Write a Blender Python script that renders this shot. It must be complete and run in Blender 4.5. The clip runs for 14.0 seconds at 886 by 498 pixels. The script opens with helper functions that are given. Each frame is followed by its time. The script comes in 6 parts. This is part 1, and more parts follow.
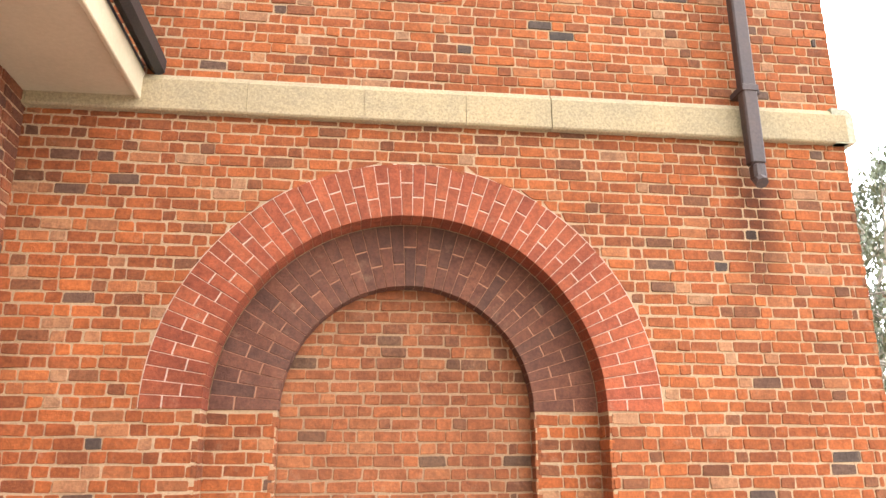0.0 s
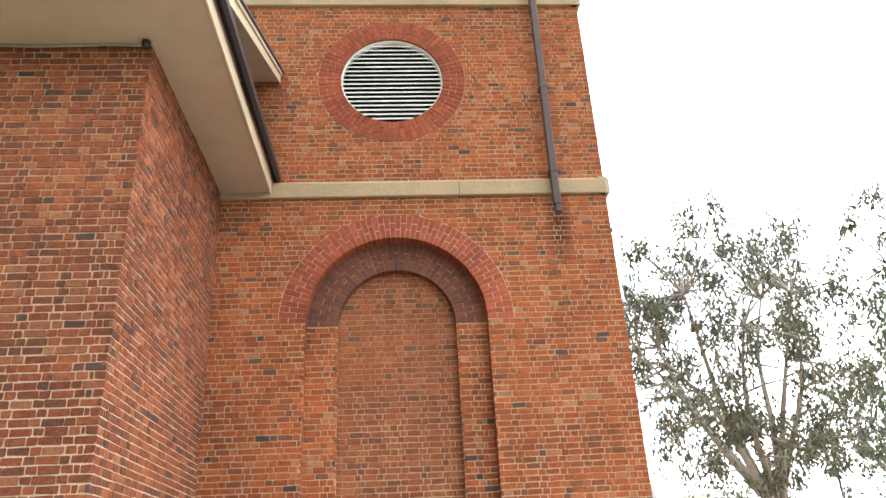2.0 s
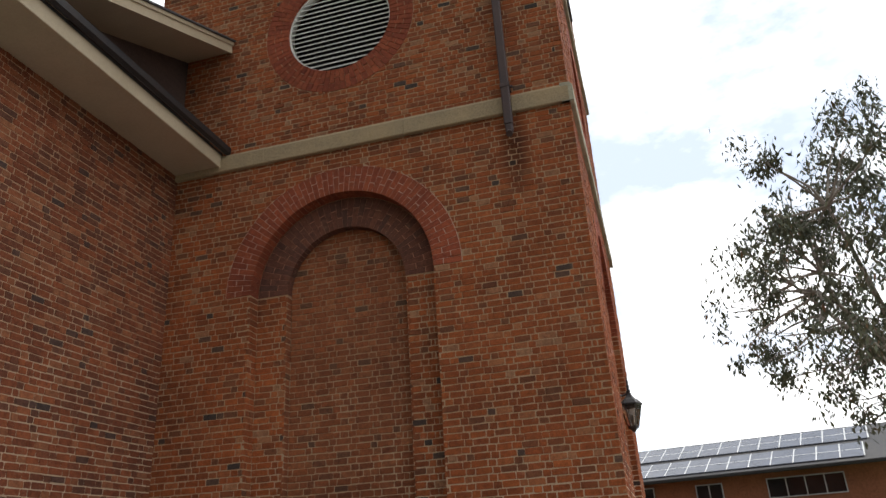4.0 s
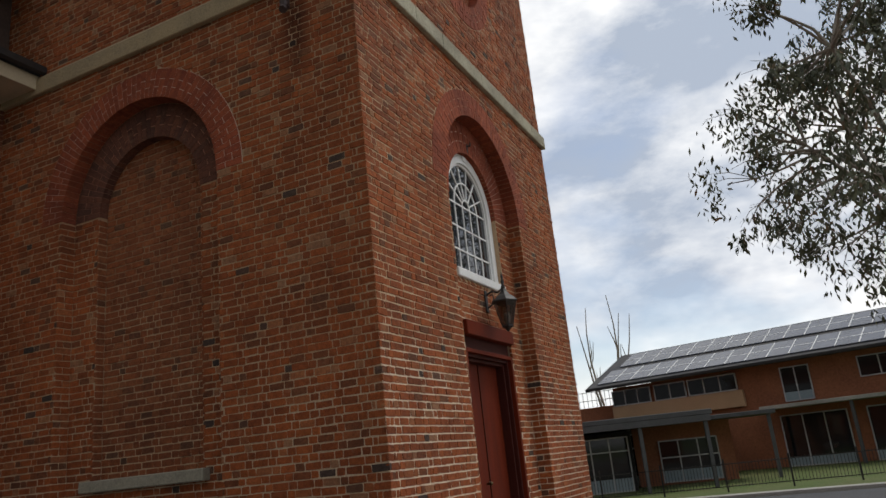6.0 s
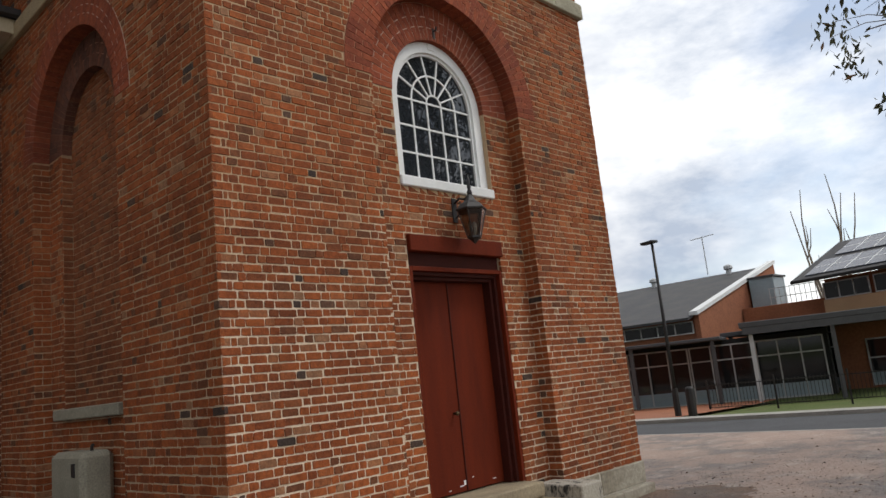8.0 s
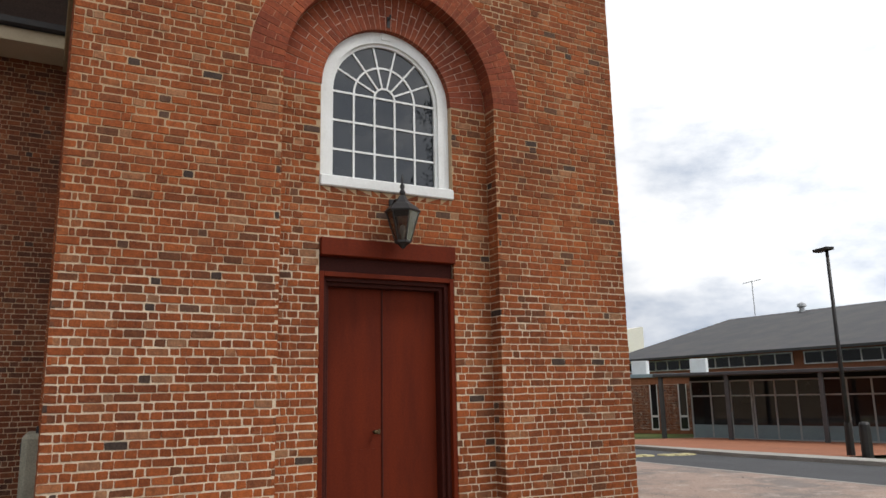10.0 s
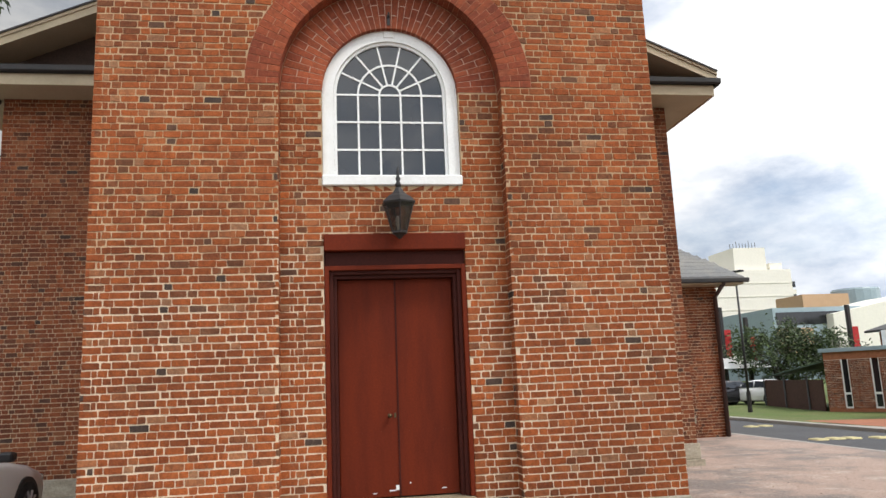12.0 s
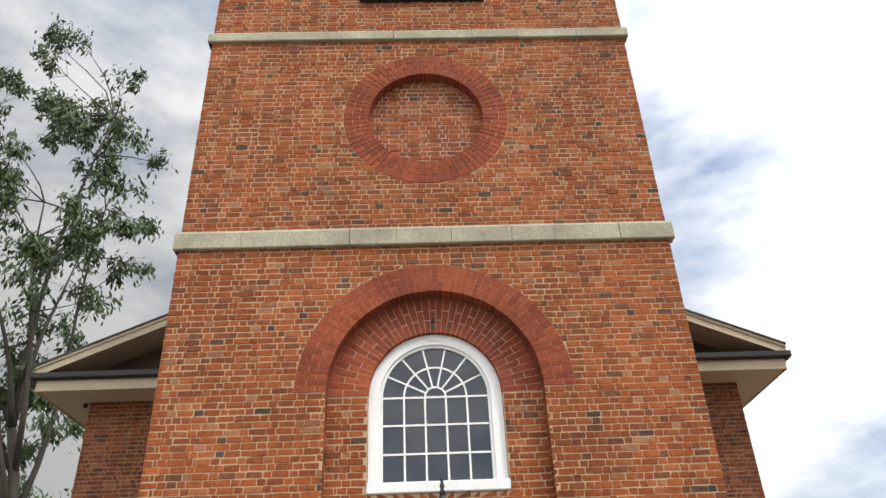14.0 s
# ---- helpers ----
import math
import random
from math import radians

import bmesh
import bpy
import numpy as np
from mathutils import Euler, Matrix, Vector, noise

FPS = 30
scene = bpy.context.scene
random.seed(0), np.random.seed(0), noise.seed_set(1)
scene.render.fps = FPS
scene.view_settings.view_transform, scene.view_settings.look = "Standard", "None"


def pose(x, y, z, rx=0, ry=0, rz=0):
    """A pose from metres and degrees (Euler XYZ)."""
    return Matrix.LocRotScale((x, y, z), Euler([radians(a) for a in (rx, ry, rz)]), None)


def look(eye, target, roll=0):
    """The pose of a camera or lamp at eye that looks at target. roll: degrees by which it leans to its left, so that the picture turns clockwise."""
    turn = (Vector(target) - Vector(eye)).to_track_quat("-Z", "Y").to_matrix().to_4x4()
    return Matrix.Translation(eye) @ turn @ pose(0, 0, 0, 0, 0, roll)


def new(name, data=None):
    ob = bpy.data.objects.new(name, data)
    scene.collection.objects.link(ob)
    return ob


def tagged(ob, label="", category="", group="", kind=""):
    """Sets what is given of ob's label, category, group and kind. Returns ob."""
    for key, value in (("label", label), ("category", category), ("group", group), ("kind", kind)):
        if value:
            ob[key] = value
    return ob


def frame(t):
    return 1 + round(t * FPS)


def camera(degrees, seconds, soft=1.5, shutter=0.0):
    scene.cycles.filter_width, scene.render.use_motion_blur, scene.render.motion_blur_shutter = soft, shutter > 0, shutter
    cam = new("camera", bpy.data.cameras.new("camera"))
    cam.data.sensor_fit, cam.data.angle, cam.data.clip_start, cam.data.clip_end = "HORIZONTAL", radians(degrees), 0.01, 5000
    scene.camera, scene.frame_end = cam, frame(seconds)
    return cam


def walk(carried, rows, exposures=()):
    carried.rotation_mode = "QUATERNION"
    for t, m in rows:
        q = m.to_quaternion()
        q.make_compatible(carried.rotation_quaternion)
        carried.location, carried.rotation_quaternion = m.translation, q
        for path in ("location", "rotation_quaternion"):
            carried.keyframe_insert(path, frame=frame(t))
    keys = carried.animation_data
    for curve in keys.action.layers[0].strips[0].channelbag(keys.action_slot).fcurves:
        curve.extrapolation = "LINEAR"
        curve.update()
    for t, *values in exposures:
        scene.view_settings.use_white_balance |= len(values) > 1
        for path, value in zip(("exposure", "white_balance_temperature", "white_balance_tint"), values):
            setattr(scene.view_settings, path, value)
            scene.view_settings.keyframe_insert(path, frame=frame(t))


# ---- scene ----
cam = camera(61.5, 14.0)
PATH = [
    (0, (-3.524, -4.676, 4.737), (-3.301, -2.768, 5.294), -0.15),
    (0.5, (-3.776, -5.738, 4.532), (-3.493, -3.821, 5.027), 0.7),
    (1, (-4.05, -7.15, 3.99), (-3.705, -5.262, 4.552), -1.5),
    (1.5, (-3.97, -8.93, 2.6), (-3.69, -7.113, 3.395), -2.4),
    (2, (-3.177, -9.749, 1.7), (-3.051, -7.932, 2.525), -2.91),
    (2.5, (-2.287, -9.408, 1.7), (-2.402, -7.555, 2.444), -3.55),
    (3, (-1.449, -9.039, 1.7), (-1.658, -7.203, 2.464), -5.34),
    (3.2, (-1.1, -8.91, 1.7), (-1.382, -7.11, 2.524), -4.8),
    (5.3, (2.651, -6.811, 1.7), (1.969, -5.038, 2.325), -4.3),
    (5.5, (2.911, -6.596, 1.702), (2.169, -4.842, 2.315), -4.4),
    (6, (3.476, -5.928, 1.69), (2.67, -4.183, 2.243), -6.0),
    (6.5, (4.128, -5.326, 1.736), (3.112, -3.673, 2.221), -4.2),
    (7, (4.638, -4.629, 1.763), (3.547, -3.0, 2.158), -4.1),
    (7.5, (5.134, -3.908, 1.778), (3.891, -2.387, 2.153), -3.4),
    (8, (5.533, -3.145, 1.766), (4.186, -1.71, 2.115), -6.0),
    (8.5, (5.952, -2.428, 1.799), (4.497, -1.095, 2.128), -5.7),
    (8.7, (6.114, -2.125, 1.795), (4.641, -0.821, 2.15), -2.6),
    (10.8, (7.305, 1.168, 1.777), (5.459, 1.844, 2.145), -3.6),
    (11, (7.35, 1.45, 1.787), (5.477, 2.05, 2.154), -3.4),
    (11.5, (7.587, 2.101, 1.79), (5.664, 2.488, 2.179), -2.2),
    (12, (7.951, 2.5, 1.734), (6.004, 2.793, 2.086), -2.4),
    (12.5, (8.203, 2.864, 1.756), (6.22, 3.046, 1.944), -1.6),
    (13, (8.305, 3.001, 1.919), (6.31, 3.087, 2.034), -1.8),
    (13.5, (8.345, 3.022, 2.056), (6.438, 3.093, 2.655), -2.6),
    (14, (8.177, 3.015, 2.092), (6.456, 3.085, 3.108), -2.6),
]
EXPOSURE = [(0, 2.17), (0.5, 2.17), (1, 1.97), (1.5, 1.66), (2, 1.39), (2.5, 1.11), (3, 0.74), (3.2, 0.49), (5.3, -1.47), (5.5, -1.47), (6, -1.39), (6.5, -1.31), (7, -1.22), (7.5, -1.14), (8, -1.07), (8.5, -0.97), (8.7, -0.94), (10.8, -0.69), (11, -0.64), (11.5, -0.47), (12, -0.27), (12.5, -0.17), (13, -0.03), (13.5, -0.05), (14, -0.18)]

walk(cam, [(t, look(eye, target, roll)) for t, eye, target, roll in PATH], EXPOSURE)

# ---------------- exposure, sky and sun ----------------
world = bpy.data.worlds.new("cloudy_sky")
scene.world = world
world.use_nodes = True
wn = world.node_tree.nodes
wl = world.node_tree.links
sky = wn.new("ShaderNodeTexSky")
sky.sky_type = "NISHITA"
sky.sun_disc = False
sky.sun_elevation, sky.sun_rotation = radians(54), radians(32)
sky_gain = wn.new("ShaderNodeMix")
sky_gain.data_type, sky_gain.blend_type = "RGBA", "MULTIPLY"
sky_gain.inputs["Factor"].default_value = 1.0
wl.new(sky.outputs[0], sky_gain.inputs["A"])
sky_gain.inputs["B"].default_value = (0.13, 0.13, 0.13, 1)
co = wn.new("ShaderNodeTexCoord")
warp = wn.new("ShaderNodeMapping")
warp.inputs["Scale"].default_value = (1.0, 1.0, 2.2)
wl.new(co.outputs["Generated"], warp.inputs["Vector"])


def sky_noise(scale, detail, rough, seed):
    n = wn.new("ShaderNodeTexNoise")
    n.noise_dimensions = "4D"
    n.inputs["W"].default_value = seed
    n.inputs["Scale"].default_value, n.inputs["Detail"].default_value, n.inputs["Roughness"].default_value = scale, detail, rough
    wl.new(warp.outputs[0], n.inputs["Vector"])
    return n


def sky_ramp(source, lo, hi, a, b):
    r = wn.new("ShaderNodeValToRGB")
    r.color_ramp.elements[0].position, r.color_ramp.elements[1].position = lo, hi
    r.color_ramp.elements[0].color, r.color_ramp.elements[1].color = (*a, 1), (*b, 1)
    wl.new(source.outputs[0], r.inputs[0])
    return r


cover = sky_ramp(sky_noise(1.9, 7, 0.55, 3.1), 0.24, 0.44, (0, 0, 0), (1, 1, 1))
tone = sky_ramp(sky_noise(3.0, 8, 0.6, 8.4), 0.38, 0.57, (0.49, 0.56, 0.68), (1.17, 1.17, 1.17))
cloud_mix = wn.new("ShaderNodeMix")
cloud_mix.data_type = "RGBA"
wl.new(cover.outputs[0], cloud_mix.inputs["Factor"])
wl.new(sky_gain.outputs["Result"], cloud_mix.inputs["A"])
wl.new(tone.outputs[0], cloud_mix.inputs["B"])
# the veil of cloud is brightest on the sun's side
lean = wn.new("ShaderNodeVectorMath")
lean.operation = "DOT_PRODUCT"
wl.new(co.outputs["Generated"], lean.inputs[0])
lean.inputs[1].default_value = (0.66, 0.66, 0.35)
veil = wn.new("ShaderNodeMapRange")
veil.interpolation_type = "SMOOTHSTEP"
for key, value in (("From Min", -0.95), ("From Max", 0.75), ("To Min", 0.42), ("To Max", 2.45)):
    veil.inputs[key].default_value = value
wl.new(lean.outputs["Value"], veil.inputs["Value"])
glare = wn.new("ShaderNodeMix")
glare.data_type, glare.blend_type = "RGBA", "MULTIPLY"
glare.inputs["Factor"].default_value = 1.0
wl.new(cloud_mix.outputs["Result"], glare.inputs["A"])
wl.new(veil.outputs[0], glare.inputs["B"])
wl.new(glare.outputs["Result"], wn["Background"].inputs[0])
wn["Background"].inputs[1].default_value = 1.0

sun_data = bpy.data.lights.new("sun", "SUN")
sun_data.energy, sun_data.angle, sun_data.color = 2.9, radians(14), (1.0, 0.95, 0.88)
sun = new("sun", sun_data)
sun.matrix_world = look((26, 26, 50), (0, 0, 0))


# ---------------- builders ----------------
class Geo:
    """Collects vertices and faces of one mesh."""

    def __init__(self):
        self.v, self.f = [], []

    def add(self, vs, fs):
        k = len(self.v)
        self.v += [tuple(p) for p in vs]
        self.f += [tuple(i + k for i in q) for q in fs]
        return self

    def box(self, lo, hi, c=0.0):
        if c <= 0:
            vs = [(x, y, z) for z in (lo[2], hi[2]) for y in (lo[1], hi[1]) for x in (lo[0], hi[0])]
            return self.add(vs, [(0, 2, 3, 1), (4, 5, 7, 6), (0, 1, 5, 4), (2, 6, 7, 3), (0, 4, 6, 2), (1, 3, 7, 5)])
        bm = bmesh.new()
        bmesh.ops.create_cube(bm, size=1)
        for v in bm.verts:
            v.co = Vector([lo[i] + (v.co[i] + 0.5) * (hi[i] - lo[i]) for i in range(3)])
        bmesh.ops.bevel(bm, geom=bm.edges[:], offset=c, segments=1, affect="EDGES")
        bm.verts.index_update()
        vs, fs = [v.co[:] for v in bm.verts], [[v.index for v in f.verts] for f in bm.faces]
        bm.free()
        return self.add(vs, fs)

    def tube(self, pts, radii, n=8, cap=True):
        pts = [Vector(p) for p in pts]
        if isinstance(radii, (int, float)):
            radii = [radii] * len(pts)
        k, side = len(self.v), None
        for i, p in enumerate(pts):
            way = (pts[min(i + 1, len(pts) - 1)] - pts[max(i - 1, 0)]).normalized()
            if side is None:
                side = way.cross(Vector((0.31, 0.17, 0.93))).normalized() if abs(way.z) < 0.9 else way.cross(Vector((1, 0.2, 0))).normalized()
            side = (side - way * side.dot(way)).normalized()
            other = way.cross(side)
            for j in range(n):
                a = 2 * math.pi * j / n
                self.v.append(tuple(p + radii[i] * (math.cos(a) * side + math.sin(a) * other)))
        for i in range(len(pts) - 1):
            for j in range(n):
                a, b = k + i * n + j, k + i * n + (j + 1) % n
                self.f.append((a, b, b + n, a + n))
        if cap:
            self.f.append(tuple(k + j for j in range(n))[::-1])
            self.f.append(tuple(k + (len(pts) - 1) * n + j for j in range(n)))
        return self

    def extrude(self, outline, place, d0, d1):
        """A closed outline of (a, b) pairs, set by place(a, b, d), from depth d0 to d1."""
        n = len(outline)
        vs = [place(a, b, d0) for a, b in outline] + [place(a, b, d1) for a, b in outline]
        fs = [tuple(range(n)), tuple(range(2 * n - 1, n - 1, -1))]
        fs += [(i, i + n, (i + 1) % n + n, (i + 1) % n) for i in range(n)]
        return self.add(vs, fs)

    def band(self, inner, outer, place, d0, d1, closed=False):
        """A strip between two lines of equal length, given thickness."""
        n = len(inner)
        vs = [place(*p, d) for d in (d0, d1) for line in (inner, outer) for p in line]
        fs = []
        for i in range(n if closed else n - 1):
            j = (i + 1) % n
            fs += [(i, j, n + j, n + i), (2 * n + i, 3 * n + i, 3 * n + j, 2 * n + j), (i, 2 * n + i, 2 * n + j, j), (n + i, n + j, 3 * n + j, 3 * n + i)]
        if not closed:
            fs += [(0, n, 3 * n, 2 * n), (n - 1, 3 * n - 1, 4 * n - 1, 2 * n - 1)]
        return self.add(vs, fs)

    def lathe(self, profile, centre, n=16):
        """A turned form about the z axis from (radius, height) pairs."""
        k = len(self.v)
        for r, z in profile:
            for j in range(n):
                a = 2 * math.pi * j / n
                self.v.append((centre[0] + r * math.cos(a), centre[1] + r * math.sin(a), centre[2] + z))
        for i in range(len(profile) - 1):
            for j in range(n):
                a, b = k + i * n + j, k + i * n + (j + 1) % n
                self.f.append((a, b, b + n, a + n))
        self.f += [tuple(k + j for j in range(n))[::-1], tuple(k + (len(profile) - 1) * n + j for j in range(n))]
        return self

    def data(self, name, material, smooth=False, tidy=True):
        me = bpy.data.meshes.new(name)
        me.from_pydata(self.v, [], self.f)
        if tidy:
            bm = bmesh.new()
            bm.from_mesh(me)
            bmesh.ops.recalc_face_normals(bm, faces=bm.faces[:])
            bm.to_mesh(me)
            bm.free()
        me.materials.append(material)
        if smooth:
            me.polygons.foreach_set("use_smooth", [True] * len(me.polygons))
        return me


def part(name, geo, material, parent, label="", smooth=False, tidy=True):
    ob = new(name, geo.data(name, material, smooth, tidy) if isinstance(geo, Geo) else geo)
    ob.parent = parent
    return tagged(ob, label)


def thing(name, label, category, group="", kind="", at=(0, 0, 0), rz=0.0):
    ob = new(name)
    ob.matrix_world = pose(*at, 0, 0, rz)
    return tagged(ob, label, category, group, kind)


def solo(name, geo, material, label, category="", kind="", group="", at=(0, 0, 0), rz=0.0, smooth=False):
    ob = new(name, geo.data(name, material, smooth))
    ob.matrix_world = pose(*at, 0, 0, rz)
    return tagged(ob, label, category, group, kind)


# ---------------- materials ----------------
def nodes_of(name):
    m = bpy.data.materials.new(name)
    m.use_nodes = True
    return m, m.node_tree.nodes, m.node_tree.links, m.node_tree.nodes["Principled BSDF"]


def noise_node(ns, ls, scale, detail=4, rough=0.6, stretch=None):
    g = ns.new("ShaderNodeNewGeometry")
    n = ns.new("ShaderNodeTexNoise")
    n.inputs["Scale"].default_value, n.inputs["Detail"].default_value, n.inputs["Roughness"].default_value = scale, detail, rough
    if stretch:
        mp = ns.new("ShaderNodeMapping")
        mp.inputs["Scale"].default_value = stretch
        ls.new(g.outputs["Position"], mp.inputs[0])
        ls.new(mp.outputs[0], n.inputs["Vector"])
    else:
        ls.new(g.outputs["Position"], n.inputs["Vector"])
    return n


def ramp_node(ns, ls, source, stops):
    r = ns.new("ShaderNodeValToRGB")
    e = r.color_ramp.elements
    while len(e) < len(stops):
        e.new(0.5)
    for k, (p, c) in enumerate(stops):
        e[k].position, e[k].color = p, (*c, 1) if len(c) == 3 else c
    ls.new(source, r.inputs[0])
    return r


def blend_node(ns, ls, kind, factor, a, b):
    m = ns.new("ShaderNodeMix")
    m.data_type, m.blend_type = "RGBA", kind
    for key, value in (("Factor", factor), ("A", a), ("B", b)):
        if isinstance(value, (int, float)):
            m.inputs[key].default_value = value
        elif isinstance(value, tuple):
            m.inputs[key].default_value = (*value, 1)
        else:
            ls.new(value, m.inputs[key])
    return m.outputs["Result"]


def surface(name, base, rough=0.7, other=None, scale=1.2, grain=40.0, amount=0.5, bump=0.15, metallic=0.0, stretch=None, spec=0.4, fine=0.35, cut=(0.38, 0.68)):
    """A surface with stains at a large scale and grain at a small one."""
    m, ns, ls, b = nodes_of(name)
    other = other or tuple(c * 0.6 for c in base)
    big = noise_node(ns, ls, scale, 5, 0.65, stretch)
    mask = ramp_node(ns, ls, big.outputs[0], [(cut[0], (0, 0, 0)), (cut[1], (amount,) * 3)])
    col = blend_node(ns, ls, "MIX", mask.outputs[0], base, other)
    small = noise_node(ns, ls, grain, 3, 0.7)
    shade = ramp_node(ns, ls, small.outputs[0], [(0.3, (1 - fine,) * 3), (0.7, (1 + fine * 0.3,) * 3)])
    col = blend_node(ns, ls, "MULTIPLY", 1.0, col, shade.outputs[0])
    ls.new(col, b.inputs["Base Color"])
    b.inputs["Roughness"].default_value, b.inputs["Metallic"].default_value = rough, metallic
    b.inputs["Specular IOR Level"].default_value = spec
    if bump:
        bp = ns.new("ShaderNodeBump")
        bp.inputs["Strength"].default_value, bp.inputs["Distance"].default_value = bump, 0.01
        ls.new(small.outputs[0], bp.inputs["Height"])
        ls.new(bp.outputs[0], b.inputs["Normal"])
    return m


BRICK_STOPS = [(0.0, (0.062, 0.048, 0.042)), (0.01, (0.095, 0.062, 0.048)), (0.025, (0.17, 0.07, 0.035)), (0.12, (0.24, 0.072, 0.027)), (0.35, (0.285, 0.079, 0.026)), (0.6, (0.325, 0.091, 0.028)), (0.85, (0.355, 0.103, 0.031)), (0.94, (0.35, 0.128, 0.052)), (1.0, (0.34, 0.18, 0.1))]
NAVE_STOPS = [(0.0, (0.07, 0.05, 0.045)), (0.04, (0.13, 0.055, 0.033)), (0.4, (0.2, 0.062, 0.029)), (0.8, (0.255, 0.08, 0.033)), (1.0, (0.29, 0.125, 0.062))]
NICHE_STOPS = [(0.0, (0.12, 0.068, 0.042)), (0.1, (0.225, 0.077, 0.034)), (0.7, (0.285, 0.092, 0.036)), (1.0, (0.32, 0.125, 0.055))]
ARCH_STOPS = [(0.0, (0.25, 0.062, 0.032)), (0.5, (0.285, 0.072, 0.034)), (1.0, (0.325, 0.088, 0.04))]


def brick_material(name, stops, single=False, stain=None):
    m, ns, ls, b = nodes_of(name)
    pick = ns.new("ShaderNodeObjectInfo").outputs["Random"] if single else ns.new("ShaderNodeNewGeometry").outputs["Random Per Island"]
    col = ramp_node(ns, ls, pick, stops).outputs[0]
    again = ns.new("ShaderNodeMath")
    again.operation = "MULTIPLY"
    again.inputs[1].default_value = 37.7
    ls.new(pick, again.inputs[0])
    part_of = ns.new("ShaderNodeMath")
    part_of.operation = "FRACT"
    ls.new(again.outputs[0], part_of.inputs[0])
    fired = ramp_node(ns, ls, part_of.outputs[0], [(0.0, (0.86, 0.85, 0.85)), (0.5, (1.0, 0.99, 0.98)), (1.0, (1.1, 1.08, 1.04))])
    col = blend_node(ns, ls, "MULTIPLY", 1.0, col, fired.outputs[0])
    smear = noise_node(ns, ls, 16, 4, 0.65)
    cloudy = ramp_node(ns, ls, smear.outputs[0], [(0.32, (0.7, 0.68, 0.68)), (0.55, (1.0, 1.0, 1.0)), (0.75, (1.22, 1.2, 1.16))])
    col = blend_node(ns, ls, "MULTIPLY", 1.0, col, cloudy.outputs[0])
    patch = noise_node(ns, ls, 0.8, 4, 0.6)
    worn = ramp_node(ns, ls, patch.outputs[0], [(0.35, (0.72, 0.7, 0.7)), (0.65, (1.12, 1.1, 1.05))])
    col = blend_node(ns, ls, "MULTIPLY", 1.0, col, worn.outputs[0])
    grit = noise_node(ns, ls, 55, 4, 0.7)
    speck = ramp_node(ns, ls, grit.outputs[0], [(0.3, (0.68, 0.66, 0.66)), (0.7, (1.14, 1.12, 1.1))])
    col = blend_node(ns, ls, "MULTIPLY", 1.0, col, speck.outputs[0])
    lime = noise_node(ns, ls, 7, 5, 0.7)
    dust = ramp_node(ns, ls, lime.outputs[0], [(0.6, (0, 0, 0)), (0.82, (0.35, 0.35, 0.35))])
    col = blend_node(ns, ls, "MIX", dust.outputs[0], col, (0.45, 0.3, 0.2))
    if stain:
        g = ns.new("ShaderNodeNewGeometry")
        mp = ns.new("ShaderNodeMapping")
        mp.inputs["Location"].default_value = tuple(-s / k for s, k in zip(stain[0], stain[1]))
        mp.inputs["Scale"].default_value = tuple(1 / k for k in stain[1])
        ls.new(g.outputs["Position"], mp.inputs[0])
        ball = ns.new("ShaderNodeTexGradient")
        ball.gradient_type = "SPHERICAL"
        ls.new(mp.outputs[0], ball.inputs[0])
        wet = ramp_node(ns, ls, ball.outputs["Color"], [(0.1, (1, 1, 1)), (0.75, (0.32, 0.3, 0.3))])
        col = blend_node(ns, ls, "MULTIPLY", 1.0, col, wet.outputs[0])
    ls.new(col, b.inputs["Base Color"])
    b.inputs["Roughness"].default_value = 0.88
    b.inputs["Specular IOR Level"].default_value = 0.25
    bp = ns.new("ShaderNodeBump")
    bp.inputs["Strength"].default_value, bp.inputs["Distance"].default_value = 0.5, 0.012
    ls.new(grit.outputs[0], bp.inputs["Height"])
    ls.new(bp.outputs[0], b.inputs["Normal"])
    return m


def mortar_material(name, low, high, z0, z1):
    """Repointed pale lime mortar low on the wall, older brown mortar higher up."""
    m, ns, ls, b = nodes_of(name)
    g = ns.new("ShaderNodeNewGeometry")
    sep = ns.new("ShaderNodeSeparateXYZ")
    ls.new(g.outputs["Position"], sep.inputs[0])
    n = noise_node(ns, ls, 1.1, 4, 0.6)
    add = ns.new("ShaderNodeMath")
    add.operation = "MULTIPLY_ADD"
    add.inputs[1].default_value = 3.0
    ls.new(n.outputs[0], add.inputs[0])
    ls.new(sep.outputs["Z"], add.inputs[2])
    rng = ns.new("ShaderNodeMapRange")
    rng.inputs["From Min"].default_value, rng.inputs["From Max"].default_value = z0 + 1.5, z1 + 1.5
    ls.new(add.outputs[0], rng.inputs["Value"])
    col = blend_node(ns, ls, "MIX", rng.outputs[0], low, high)
    grit = noise_node(ns, ls, 70, 3, 0.7)
    speck = ramp_node(ns, ls, grit.outputs[0], [(0.3, (0.7, 0.68, 0.66)), (0.7, (1.1, 1.1, 1.1))])
    ls.new(blend_node(ns, ls, "MULTIPLY", 1.0, col, speck.outputs[0]), b.inputs["Base Color"])
    b.inputs["Roughness"].default_value = 0.95
    return m


